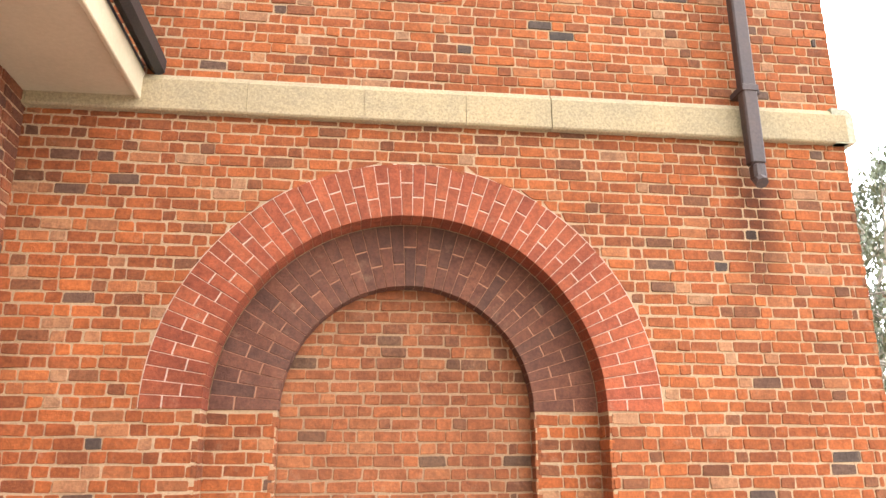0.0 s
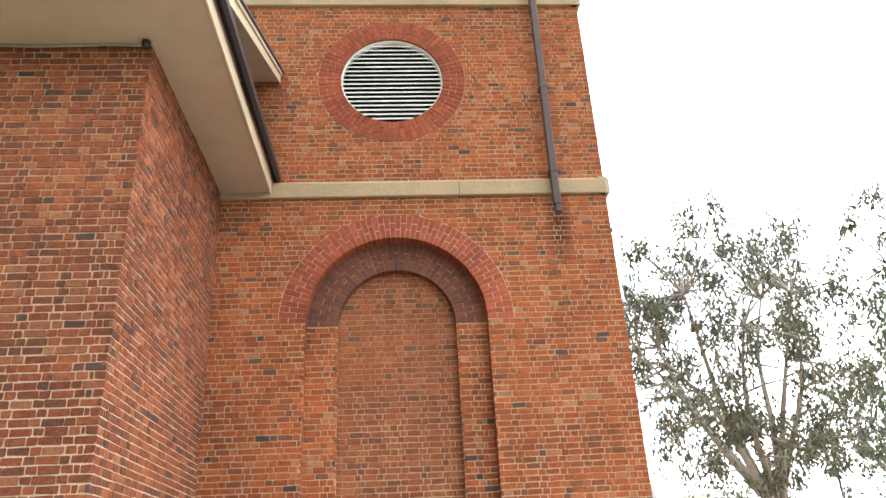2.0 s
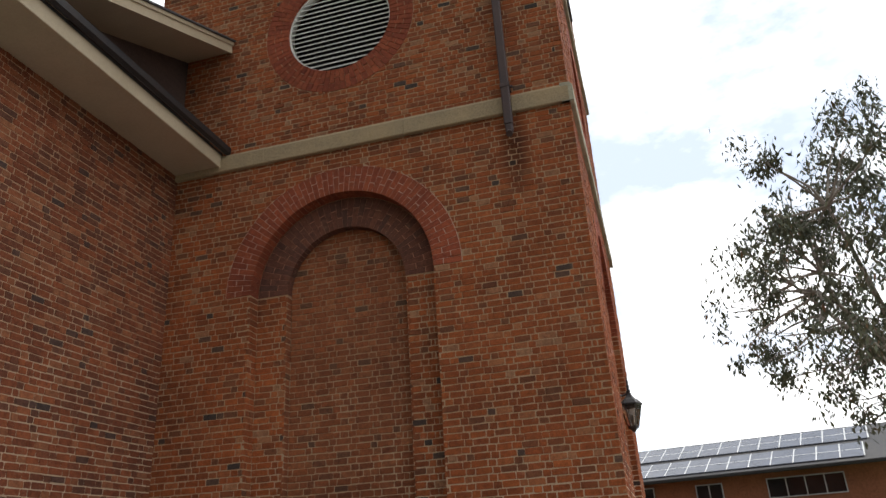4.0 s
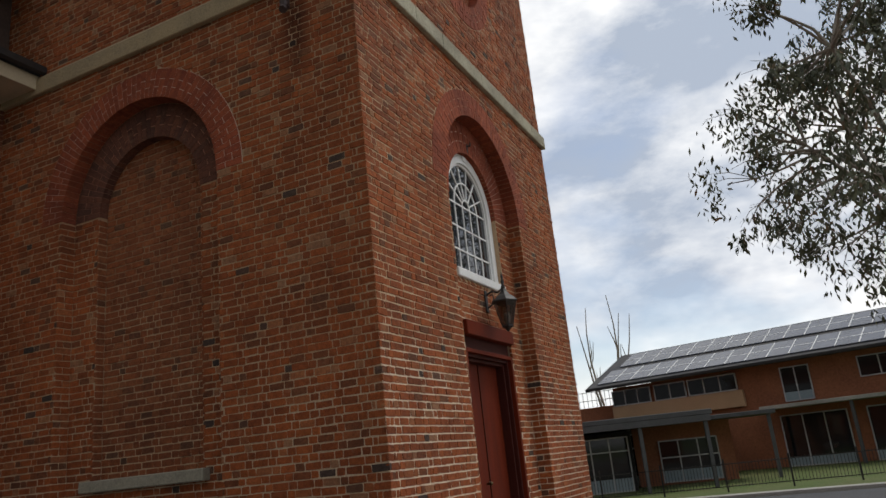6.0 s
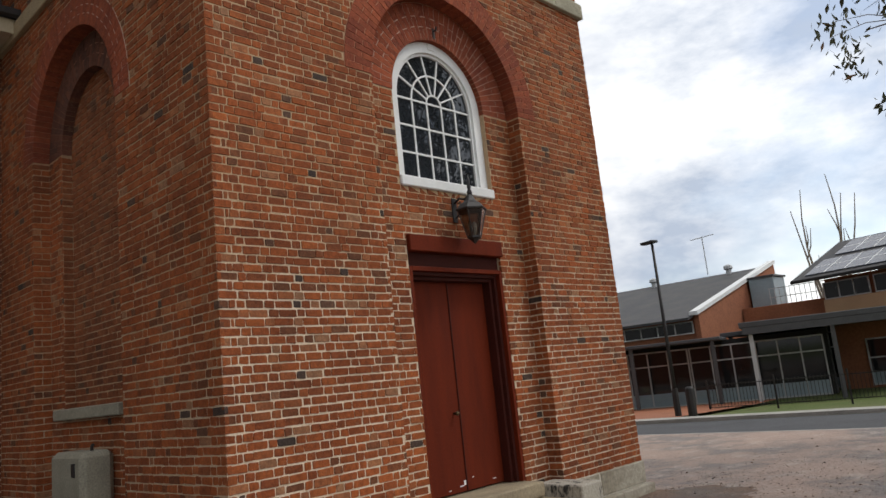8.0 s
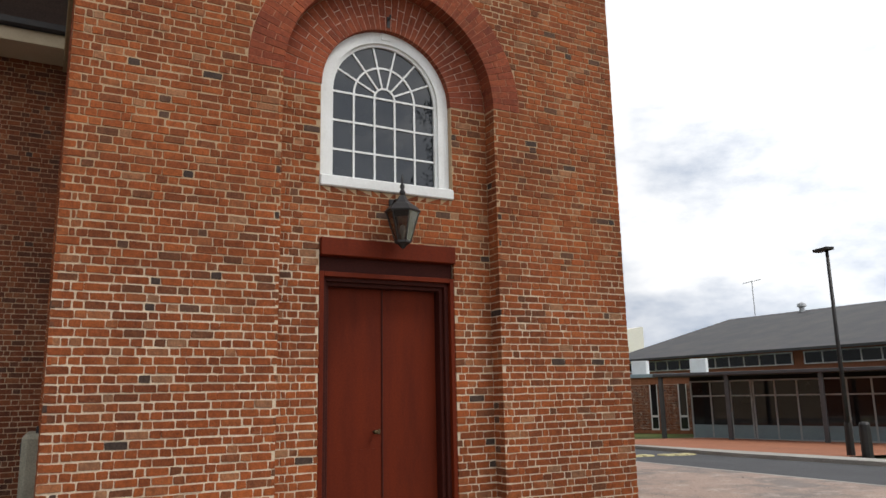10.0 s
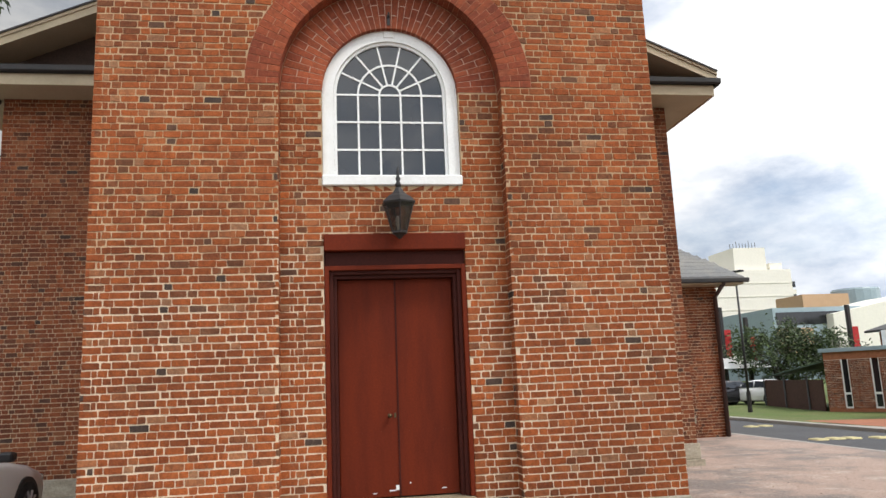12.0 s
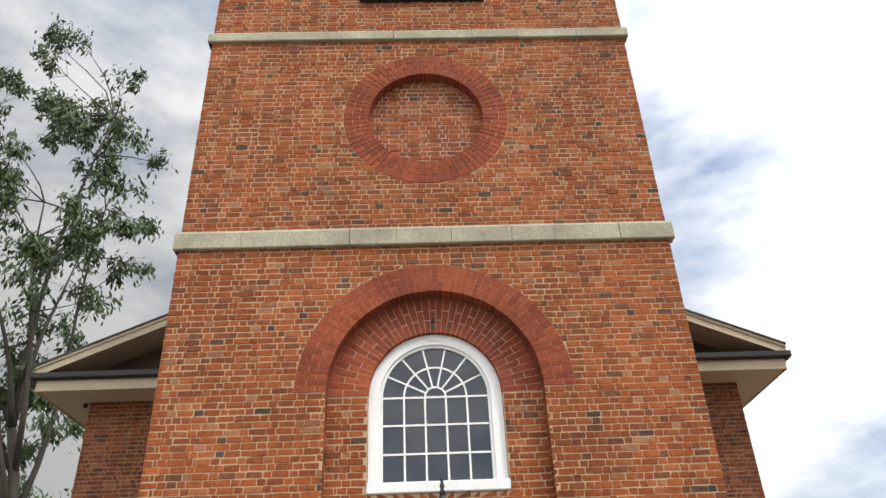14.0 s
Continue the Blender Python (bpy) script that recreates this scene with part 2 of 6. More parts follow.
STAIN = ((-0.76, 0.0, 6.42), (0.28, 0.6, 0.75))
mat_brick = brick_material("weathered_red_brick", BRICK_STOPS, stain=STAIN)
mat_brick_one = brick_material("weathered_red_brick_single", BRICK_STOPS, single=True)
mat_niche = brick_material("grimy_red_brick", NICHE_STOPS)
mat_nave = brick_material("brown_red_brick", NAVE_STOPS)
mat_arch = brick_material("rubbed_red_brick", ARCH_STOPS, single=True)
# sooty brown inner ring, darkened further by arch shade put into the colour
mat_arch_sooty_shaded = brick_material("sooty_shaded_brown_brick", [(0.0, (0.115, 0.055, 0.04)), (0.5, (0.145, 0.062, 0.042)), (1.0, (0.175, 0.07, 0.044))], single=True)
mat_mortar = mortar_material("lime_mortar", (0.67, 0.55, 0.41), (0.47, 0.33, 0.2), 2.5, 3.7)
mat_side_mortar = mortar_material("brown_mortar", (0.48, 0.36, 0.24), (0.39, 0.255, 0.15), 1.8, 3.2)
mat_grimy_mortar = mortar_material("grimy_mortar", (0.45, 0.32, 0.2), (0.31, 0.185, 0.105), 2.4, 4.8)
mat_nave_mortar = mortar_material("old_mortar", (0.5, 0.37, 0.25), (0.36, 0.22, 0.13), 2.6, 5.4)
mat_arch_mortar = surface("pale_arch_mortar", (0.58, 0.42, 0.33), 0.95)
mat_red_mortar = surface("red_lime_putty", (0.42, 0.2, 0.12), 0.95)
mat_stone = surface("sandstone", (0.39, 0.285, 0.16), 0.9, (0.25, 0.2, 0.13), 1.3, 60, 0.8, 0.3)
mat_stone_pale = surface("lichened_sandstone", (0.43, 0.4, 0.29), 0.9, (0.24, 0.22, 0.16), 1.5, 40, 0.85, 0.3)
mat_stone_grey = surface("grey_sandstone", (0.47, 0.42, 0.33), 0.9, (0.2, 0.165, 0.11), 1.5, 24, 0.8, 0.6, stretch=(1, 0.8, 1.6), fine=0.32)
mat_plinth_mortar = surface("pale_plinth_mortar", (0.64, 0.58, 0.48), 0.95)
mat_step = surface("worn_stone_step", (0.37, 0.3, 0.195), 0.9, (0.17, 0.13, 0.085), 1.8, 30, 0.7, 0.5, stretch=(1, 0.4, 2.5), fine=0.3)
mat_pedestal = surface("stained_stone_block", (0.44, 0.4, 0.33), 0.9, (0.02, 0.02, 0.02), 5.0, 45, 0.95, 0.4, stretch=(1, 2.4, 0.34), fine=0.3, cut=(0.53, 0.6))
mat_flag = brick_material("mossy_flagstone", [(0.0, (0.19, 0.16, 0.1)), (0.3, (0.32, 0.28, 0.19)), (0.6, (0.4, 0.35, 0.24)), (0.85, (0.46, 0.43, 0.35)), (1.0, (0.4, 0.31, 0.15))], single=True)
mat_cream = surface("cream_painted_board", (0.48, 0.395, 0.27), 0.6, (0.36, 0.29, 0.19), 1.5, 30, 0.5, 0.05, fine=0.08)
mat_white = surface("white_gloss_paint", (0.79, 0.8, 0.79), 0.4, (0.6, 0.59, 0.55), 3.0, 40, 0.4, 0.05, fine=0.08)
mat_door = surface("oxide_red_paint", (0.135, 0.019, 0.0055), 0.62, (0.085, 0.0125, 0.005), 2.2, 50, 0.85, 0.1, stretch=(1, 1.6, 0.3), spec=0.12, fine=0.2)
# darker door red: shadow of the reveal painted into frieze and inner architraves
mat_door_dark_shaded = surface("dark_shaded_door_red", (0.062, 0.0125, 0.008), 0.62, None, 2.0, 50, 0.6, 0.06, spec=0.15)
mat_iron = surface("black_iron", (0.018, 0.017, 0.018), 0.5, (0.04, 0.03, 0.025), 4.0, 60, 0.6, 0.1)
mat_pipe = surface("brown_painted_iron", (0.05, 0.03, 0.028), 0.55, (0.09, 0.045, 0.03), 3.0, 50, 0.6, 0.1)
mat_louvre = surface("bleached_timber_slat", (0.78, 0.78, 0.74), 0.7, (0.6, 0.6, 0.55), 3, 50, 0.5, 0.1)
# dark brown tympanum: the deep shade below the raking eaves, put into its colour
mat_shaded_tympanum = surface("shaded_tympanum_brown", (0.07, 0.042, 0.032), 0.8, (0.04, 0.025, 0.02), 2.0, 30, 0.6, 0.1, stretch=(1, 0.3, 6))
mat_brass = surface("tarnished_brass", (0.14, 0.1, 0.05), 0.4, (0.06, 0.045, 0.03), 20, 80, 0.6, 0.05, 0.8)
mat_dark = surface("dark_interior", (0.02, 0.02, 0.02), 0.9)
mat_slate = surface("grey_slate", (0.16, 0.165, 0.17), 0.7, (0.26, 0.25, 0.22), 1.2, 30, 0.8, 0.3)
mat_roof = surface("charcoal_roof_sheet", (0.055, 0.055, 0.06), 0.7, (0.1, 0.09, 0.08), 0.7, 20, 0.7, 0.2)
mat_cement = surface("cement_render", (0.32, 0.29, 0.22), 0.85, (0.22, 0.2, 0.15), 4, 50, 0.7, 0.15)
mat_steel = surface("grey_painted_steel", (0.09, 0.09, 0.095), 0.5, None, 3, 40, 0.4, 0.05)
mat_frame_grey = surface("pale_grey_frame", (0.5, 0.51, 0.52), 0.5, None, 3, 40, 0.3, 0.03, fine=0.1)
mat_tan = surface("tan_render", (0.5, 0.33, 0.2), 0.85, (0.42, 0.27, 0.16), 0.6, 20, 0.5, 0.05, fine=0.1)
mat_brick_far = surface("orange_brick", (0.36, 0.14, 0.07), 0.9, (0.26, 0.1, 0.055), 0.7, 9, 0.7, 0.2, fine=0.3)
mat_white_wall = surface("offwhite_wall", (0.74, 0.71, 0.63), 0.85, (0.62, 0.6, 0.54), 0.05, 2, 0.5, 0, fine=0.06)
mat_bluewall = surface("blue_grey_cladding", (0.3, 0.38, 0.42), 0.4, None, 0.1, 3, 0.4, 0, fine=0.1)


def worn_ground(name, base, stain, pale, grain=15.0, dark=0.5, light=1.32):
    """Old trodden asphalt: damp stains, sandy wash, loose grit and fine chips."""
    m, ns, ls, b = nodes_of(name)
    big = noise_node(ns, ls, 0.45, 7, 0.7, (1, 1, 1))
    mask = ramp_node(ns, ls, big.outputs[0], [(0.45, (0, 0, 0)), (0.57, (0.9, 0.9, 0.9))])
    col = blend_node(ns, ls, "MIX", mask.outputs[0], base, stain)
    mid = noise_node(ns, ls, 2.3, 8, 0.72, (1, 0.7, 1))
    wash = ramp_node(ns, ls, mid.outputs[0], [(0.52, (0, 0, 0)), (0.66, (0.7, 0.7, 0.7))])
    col = blend_node(ns, ls, "MIX", wash.outputs[0], col, pale)
    grit = noise_node(ns, ls, grain, 6, 0.8)
    chips = ramp_node(ns, ls, grit.outputs[0], [(0.34, (dark,) * 3), (0.48, (0.97, 0.97, 0.97)), (0.66, (light, light * 0.985, light * 0.97))])
    col = blend_node(ns, ls, "MULTIPLY", 1.0, col, chips.outputs[0])
    ls.new(col, b.inputs["Base Color"])
    damp = ramp_node(ns, ls, big.outputs[0], [(0.45, (0.9, 0.9, 0.9)), (0.7, (0.55, 0.55, 0.55))])
    ls.new(damp.outputs[0], b.inputs["Roughness"])
    bp = ns.new("ShaderNodeBump")
    bp.inputs["Strength"].default_value, bp.inputs["Distance"].default_value = 0.7, 0.012
    ls.new(grit.outputs[0], bp.inputs["Height"])
    ls.new(bp.outputs[0], b.inputs["Normal"])
    return m


mat_pink = worn_ground("worn_pink_asphalt", (0.36, 0.265, 0.215), (0.17, 0.145, 0.13), (0.46, 0.38, 0.32), 22.0)
mat_dirt = worn_ground("red_brown_dirt", (0.19, 0.115, 0.075), (0.1, 0.07, 0.05), (0.27, 0.19, 0.14), 26.0, 0.4, 1.5)
mat_gravel = worn_ground("grey_gravel", (0.17, 0.14, 0.12), (0.1, 0.09, 0.088), (0.28, 0.245, 0.22), 34.0, 0.3, 1.7)
mat_asphalt = surface("grey_asphalt", (0.075, 0.075, 0.08), 0.85, (0.05, 0.05, 0.052), 0.5, 60, 0.7, 0.3)
mat_concrete = surface("pale_concrete", (0.42, 0.4, 0.36), 0.9, (0.28, 0.27, 0.24), 0.9, 40, 0.7, 0.2)
mat_grass = surface("mown_grass", (0.1, 0.15, 0.03), 0.95, (0.16, 0.16, 0.06), 0.6, 30, 0.8, 0.8, fine=0.6)
mat_bark = surface("pale_gum_bark", (0.4, 0.36, 0.3), 0.85, (0.18, 0.15, 0.12), 2.0, 25, 0.9, 0.4)
mat_bark_dark = surface("dark_bark", (0.06, 0.05, 0.04), 0.9, None, 2.0, 25, 0.8, 0.5)
mat_paint_yellow = surface("faded_yellow_paint", (0.6, 0.53, 0.28), 0.8, None, 3, 40, 0.5, 0.1)
mat_carpaint = surface("pearl_white_car_paint", (0.82, 0.81, 0.8), 0.16, (0.78, 0.77, 0.76), 0.5, 3, 0.3, 0, spec=0.6, fine=0.02)
mat_tyre = surface("black_rubber", (0.02, 0.02, 0.02), 0.8, None, 4, 60)
mat_alloy = surface("alloy", (0.55, 0.55, 0.56), 0.3, None, 5, 30, 0.2, 0, metallic=0.9, fine=0.05)
mat_darkpaint = surface("black_car_paint", (0.015, 0.015, 0.018), 0.2, None, 1, 4, 0.2, 0, fine=0.05)
mat_canvas_white = surface("white_canvas", (0.8, 0.8, 0.78), 0.8, None, 0.4, 5, 0.2, 0, fine=0.05)
mat_canvas_green = surface("grey_green_shade_cloth", (0.1, 0.15, 0.13), 0.9, None, 0.4, 9, 0.4, 0.1)
mat_red = surface("red_banner_cloth", (0.5, 0.03, 0.03), 0.7, None, 1, 9, 0.3, 0)
mat_brown_fence = surface("brown_sheet_fence", (0.09, 0.04, 0.03), 0.8, None, 0.6, 9, 0.5, 0.1)


def glass_material(name, tint, rough=0.03):
    m, ns, ls, b = nodes_of(name)
    b.inputs["Base Color"].default_value = (*tint, 1)
    b.inputs["Roughness"].default_value = rough
    b.inputs["Transmission Weight"].default_value = 1.0
    b.inputs["IOR"].default_value = 1.45
    return m


def dark_glass(name, tint, rough=0.05):
    """Tinted glass before an unlit room: only its gloss shows."""
    m, ns, ls, b = nodes_of(name)
    n = noise_node(ns, ls, 1.3, 3, 0.5)
    c = ramp_node(ns, ls, n.outputs[0], [(0.3, tint), (0.7, tuple(t * 1.6 for t in tint))])
    ls.new(c.outputs[0], b.inputs["Base Color"])
    b.inputs["Roughness"].default_value = rough
    b.inputs["Specular IOR Level"].default_value = 0.5
    return m


mat_glass = glass_material("window_glass", (0.8, 0.84, 0.84))
mat_pane = dark_glass("old_window_pane", (0.012, 0.014, 0.017), 0.02)
mat_pane.node_tree.nodes["Principled BSDF"].inputs["IOR"].default_value = 1.62
mat_far_glass = dark_glass("shop_window_glass", (0.012, 0.013, 0.015))
mat_lantern_glass = glass_material("smoked_lantern_glass", (0.16, 0.13, 0.1), 0.25)
mat_solar = dark_glass("solar_cell", (0.06, 0.065, 0.085), 0.25)


def leaf_material(name, stops):
    m, ns, ls, b = nodes_of(name)
    g = ns.new("ShaderNodeNewGeometry")
    c = ramp_node(ns, ls, g.outputs["Random Per Island"], stops)
    ls.new(c.outputs[0], b.inputs["Base Color"])
    b.inputs["Roughness"].default_value = 0.6
    return m


mat_gum_leaf = leaf_material("gum_leaf", [(0.0, (0.05, 0.06, 0.035)), (0.5, (0.09, 0.105, 0.055)), (0.93, (0.13, 0.135, 0.07)), (1.0, (0.2, 0.11, 0.05))])
mat_green_leaf = leaf_material("green_leaf", [(0.0, (0.02, 0.034, 0.012)), (0.5, (0.036, 0.062, 0.018)), (1.0, (0.085, 0.125, 0.034))])
mat_bright_leaf = leaf_material("bright_leaf", [(0.0, (0.04, 0.07, 0.014)), (0.5, (0.09, 0.15, 0.026)), (1.0, (0.17, 0.24, 0.05))])

mat_litter = brick_material("grit_and_leaf", [(0.0, (0.06, 0.05, 0.045)), (0.35, (0.16, 0.1, 0.065)), (0.6, (0.28, 0.22, 0.17)), (1.0, (0.5, 0.45, 0.38))])


# ---------------- brickwork ----------------
COURSE, JOINT, HEAD, LONG, SHORT, CLOSER = 0.0785, 0.0128, 0.0095, 0.178, 0.09, 0.042
rnd = random.Random(7)


class Face:
    """An upright plane: u runs along it, d out of it."""

    def __init__(self, origin, along, out):
        self.o, self.a, self.n = Vector(origin), Vector(along), Vector(out)

    def at(self, u, z, d=0.0):
        p = self.o + self.a * u + self.n * d
        return (p.x, p.y, p.z + z)


def one_brick(geo, face, low, high, zb, zt, d, back=0.035):
    """A brick with slightly rounded, uneven arrises. low and high: its two ends at the foot and at the head."""
    j = lambda s=0.0046: rnd.uniform(-s, s)  # noqa: E731
    c = 0.0028
    box = [(low[0] + j(), zb + j()), (high[0] + j(), zb + j()), (high[1] + j(), zt + j()), (low[1] + j(), zt + j())]
    rim = []
    for k in range(4):
        p, a, b = box[k], box[k - 1], box[(k + 1) % 4]
        for q, most in ((a, rnd.uniform(0.003, 0.01)), (b, rnd.uniform(0.003, 0.01))):
            far = max(math.hypot(q[0] - p[0], q[1] - p[1]), 0.004)
            s = min(most / far, 0.4)
            rim.append((p[0] + (q[0] - p[0]) * s, p[1] + (q[1] - p[1]) * s))
    mu, mz = sum(p[0] for p in rim) / 8, sum(p[1] for p in rim) / 8
    top = [(u + (c if u < mu else -c), z + (c if z < mz else -c)) for u, z in rim]
    vs = [face.at(u, z, d + j(0.001)) for u, z in top] + [face.at(u, z, d - c) for u, z in rim] + [face.at(u, z, d - back) for u, z in rim]
    fs = [tuple(range(8))]
    for k in range(8):
        n = (k + 1) % 8
        fs += [(k, k + 8, n + 8, n), (k + 8, k + 16, n + 16, n + 8)]
    geo.add(vs, fs)


def bond(u0, u1, course):
    """Flemish bond from end to end of one course, with closers beside the quoins in every other course."""
    cuts, u, k = [u0], u0, 0
    odd = course % 2
    while u < u1 - 0.02:
        if odd and k == 0:
            w = SHORT
        elif odd and k == 1:
            w = CLOSER
        else:
            w = LONG if (k + odd) % 2 == 0 else SHORT
            if rnd.random() < 0.06:
                w = SHORT
        u += w + HEAD
        k += 1
        if u1 - u < 0.06:
            break
        cuts.append(u + rnd.uniform(-0.009, 0.009))
    cuts.append(u1 + HEAD)
    return [(a, b - HEAD) for a, b in zip(cuts, cuts[1:])]


def lay(geo, face, u0, u1, z0, z1, holes=(), d=0.0, pick=None):
    """Courses of bricks, cut round the holes. Each hole gives its half width at a height, or None. pick takes whole bricks out of the joined mesh."""
    course = 0
    z = z0
    while z < z1 - 0.03:
        zb, zt = z, min(z + COURSE - JOINT, z1)
        spans = []
        for centre, half in holes:
            hb, ht = half(zb), half(zt)
            if hb is None and ht is None:
                continue
            hb = hb if hb is not None else 0.0
            ht = ht if ht is not None else 0.0
            spans.append((centre - hb, centre - ht, centre + hb, centre + ht))
        for a, b in bond(u0, u1, course):
            pieces = [((a, a), (b, b), True)]
            for lb, lt, rb, rt in spans:
                left = []
                for p, q, whole in pieces:
                    if q[0] <= min(lb, lt) - 0.006 and q[1] <= min(lb, lt) - 0.006 or p[0] >= max(rb, rt) + 0.006:
                        left.append((p, q, whole))
                        continue
                    qb, qt = min(q[0], lb - 0.008), min(q[1], lt - 0.008)
                    if max(qb - p[0], qt - p[1]) > 0.03:
                        left.append((p, (max(qb, p[0] + 0.003), max(qt, p[1] + 0.003)), False))
                    pb, pt = max(p[0], rb + 0.008), max(p[1], rt + 0.008)
                    if max(q[0] - pb, q[1] - pt) > 0.03:
                        left.append(((min(pb, q[0] - 0.003), min(pt, q[1] - 0.003)), q, False))
                pieces = left
            for p, q, whole in pieces:
                out = d + rnd.uniform(-0.005, 0.004)
                if whole and pick is not None and pick(p, q, zb, zt, out):
                    continue
                one_brick(geo, face, p, q, zb, zt, out)
        z += COURSE
        course += 1


def ring_bricks(owner, face, uc, zc, r0, r1, a0, a1, d, back, material=None, gap=0.0024):
    """Voussoirs of a stilted or round arch: a long and a short brick in turn, the other way round in the next course."""
    count = max(3, round(abs(a1 - a0) * (r0 + r1) / 2 / COURSE))
    split = (r1 - r0) * 0.36
    for k in range(count):
        b0 = a0 + (a1 - a0) * k / count
        b1 = a0 + (a1 - a0) * (k + 1) / count
        mid = r0 + split if k % 2 else r1 - split
        cuts = [r0, mid, r1]
        if r1 - r0 < 0.33:
            rows = max(2, round((r1 - r0) / 0.115))
            cuts = [r0 + (r1 - r0) * i / rows + (0.01 if 0 < i < rows and k % 2 else 0) for i in range(rows + 1)]
        for p, q in ((p + (0.005 if i else 0), q - (0.005 if i < len(cuts) - 2 else 0)) for i, (p, q) in enumerate(zip(cuts, cuts[1:]))):
            shift = rnd.uniform(-0.003, 0.002)
            rim = [(p, b0 + gap / p), (q, b0 + gap / q), (q, b1 - gap / q), (p, b1 - gap / p)]
            to = lambda r, a, e: face.at(uc + r * math.cos(a), zc + r * math.sin(a), e)  # noqa: E731
            c = 0.003
            top = [(r + (c if n in (0, 3) else -c), a + (1 if n < 2 else -1) * c / r) for n, (r, a) in enumerate(rim)]
            vs = [to(r, a, d + shift) for r, a in top] + [to(r, a, d - c) for r, a in rim] + [to(r, a, back) for r, a in rim]
            fs = [(0, 1, 2, 3)]
            for i in range(4):
                n = (i + 1) % 4
                fs += [(i, i + 4, n + 4, n), (i + 4, i + 8, n + 8, n + 4)]
            part("voussoir", Geo().add(vs, fs), material or mat_arch, owner, tidy=False)


def sheet(geo, face, u0, u1, z0, z1, d, holes=(), steps=40):
    """A plane of mortar with arched or round holes left in it. A hole gives its foot and head at a place along the wall, or None."""
    cuts = {u0, u1}
    for centre, half, _ in holes:
        for k in range(steps + 1):
            u = centre - half + 2 * half * (0.5 - 0.5 * math.cos(math.pi * k / steps))
            if u0 < u < u1:
                cuts.add(round(u, 5))
    cuts = sorted(cuts)
    for a, b in zip(cuts, cuts[1:]):
        mids = []
        for centre, half, span in holes:
            s, e = span(a), span(b)
            if span((a + b) / 2) is None:
                continue
            s, e = s or span(a + 1e-4) or e, e or span(b - 1e-4) or s
            mids.append((s, e))
        mids.sort()
        fb = (z0, z0)
        for s, e in mids + [((z1, z1), (z1, z1))]:
            if s[0] - fb[0] > 1e-4 or e[0] - fb[1] > 1e-4:
                geo.add([face.at(a, fb[0], d), face.at(b, fb[1], d), face.at(b, e[0], d), face.at(a, s[0], d)], [(0, 1, 2, 3)])
            fb = (s[1], e[1])


def arch_span(centre, r, zc, foot):
    def span(u):
        x = abs(u - centre)
        return None if x > r + 1e-6 else (foot, zc + math.sqrt(max(r * r - x * x, 0)))
    return (centre, r, span)


def round_span(centre, r, zc):
    def span(u):
        x = abs(u - centre)
        h = math.sqrt(max(r * r - x * x, 0))
        return None if x > r + 1e-6 else (zc - h, zc + h)
    return (centre, r, span)


def arch_half(r, zc, foot, r_low=None):
    """Half width of an arched opening (or of its ring) at a height."""
    def half(z):
        if z < foot or z > zc + r:
            return None
        return (r_low or r) if z <= zc else math.sqrt(r * r - (z - zc) ** 2)
    return half


def ring_half(r_in, r, zc, ring_foot, foot):
    def half(z):
        if z < foot or z > zc + r:
            return None
        if z < ring_foot:
            return r_in
        return r if z <= zc else math.sqrt(max(r * r - (z - zc) ** 2, 0))
    return half


def round_half(r, zc):
    return lambda z: None if abs(z - zc) >= r else math.sqrt(r * r - (z - zc) ** 2)


def arch_line(uc, zc, r, foot, n=40):
    return [(uc + r, foot)] + [(uc + r * math.cos(math.pi * k / n), zc + r * math.sin(math.pi * k / n)) for k in range(n + 1)] + [(uc - r, foot)]


def reveal(geo, face, line, d0, d1, closed=False):
    n = len(line)
    vs = [face.at(u, z, d) for d in (d0, d1) for u, z in line]
    geo.add(vs, [(i, (i + 1) % n, n + (i + 1) % n, n + i) for i in range(n if closed else n - 1)])


# ---------------- the church tower ----------------
WA, WB, TOP = 6.28, 6.28, 14.5
PLINTH = 0.43
ARCH_Z, ARCH_FOOT, R_IN, R_OUT = 5.07, 5.0605, 1.262, 1.62
OCC_Z, OCC_IN, OCC_OUT = 9.13, 0.82, 1.17
STRING1, STRING2 = (6.98, 7.25), (10.62, 10.82)
CA, CB = 3.18, 3.19  # the middle of the side and of the front, from the shared quoin
NICHE = 0.2
side = Face((0, 0, 0), (-1, 0, 0), (0, -1, 0))
front = Face((0, 0, 0), (0, 1, 0), (1, 0, 0))
tower = thing("church_tower", "tall square church tower of weathered red brick with sandstone bands", "tower")


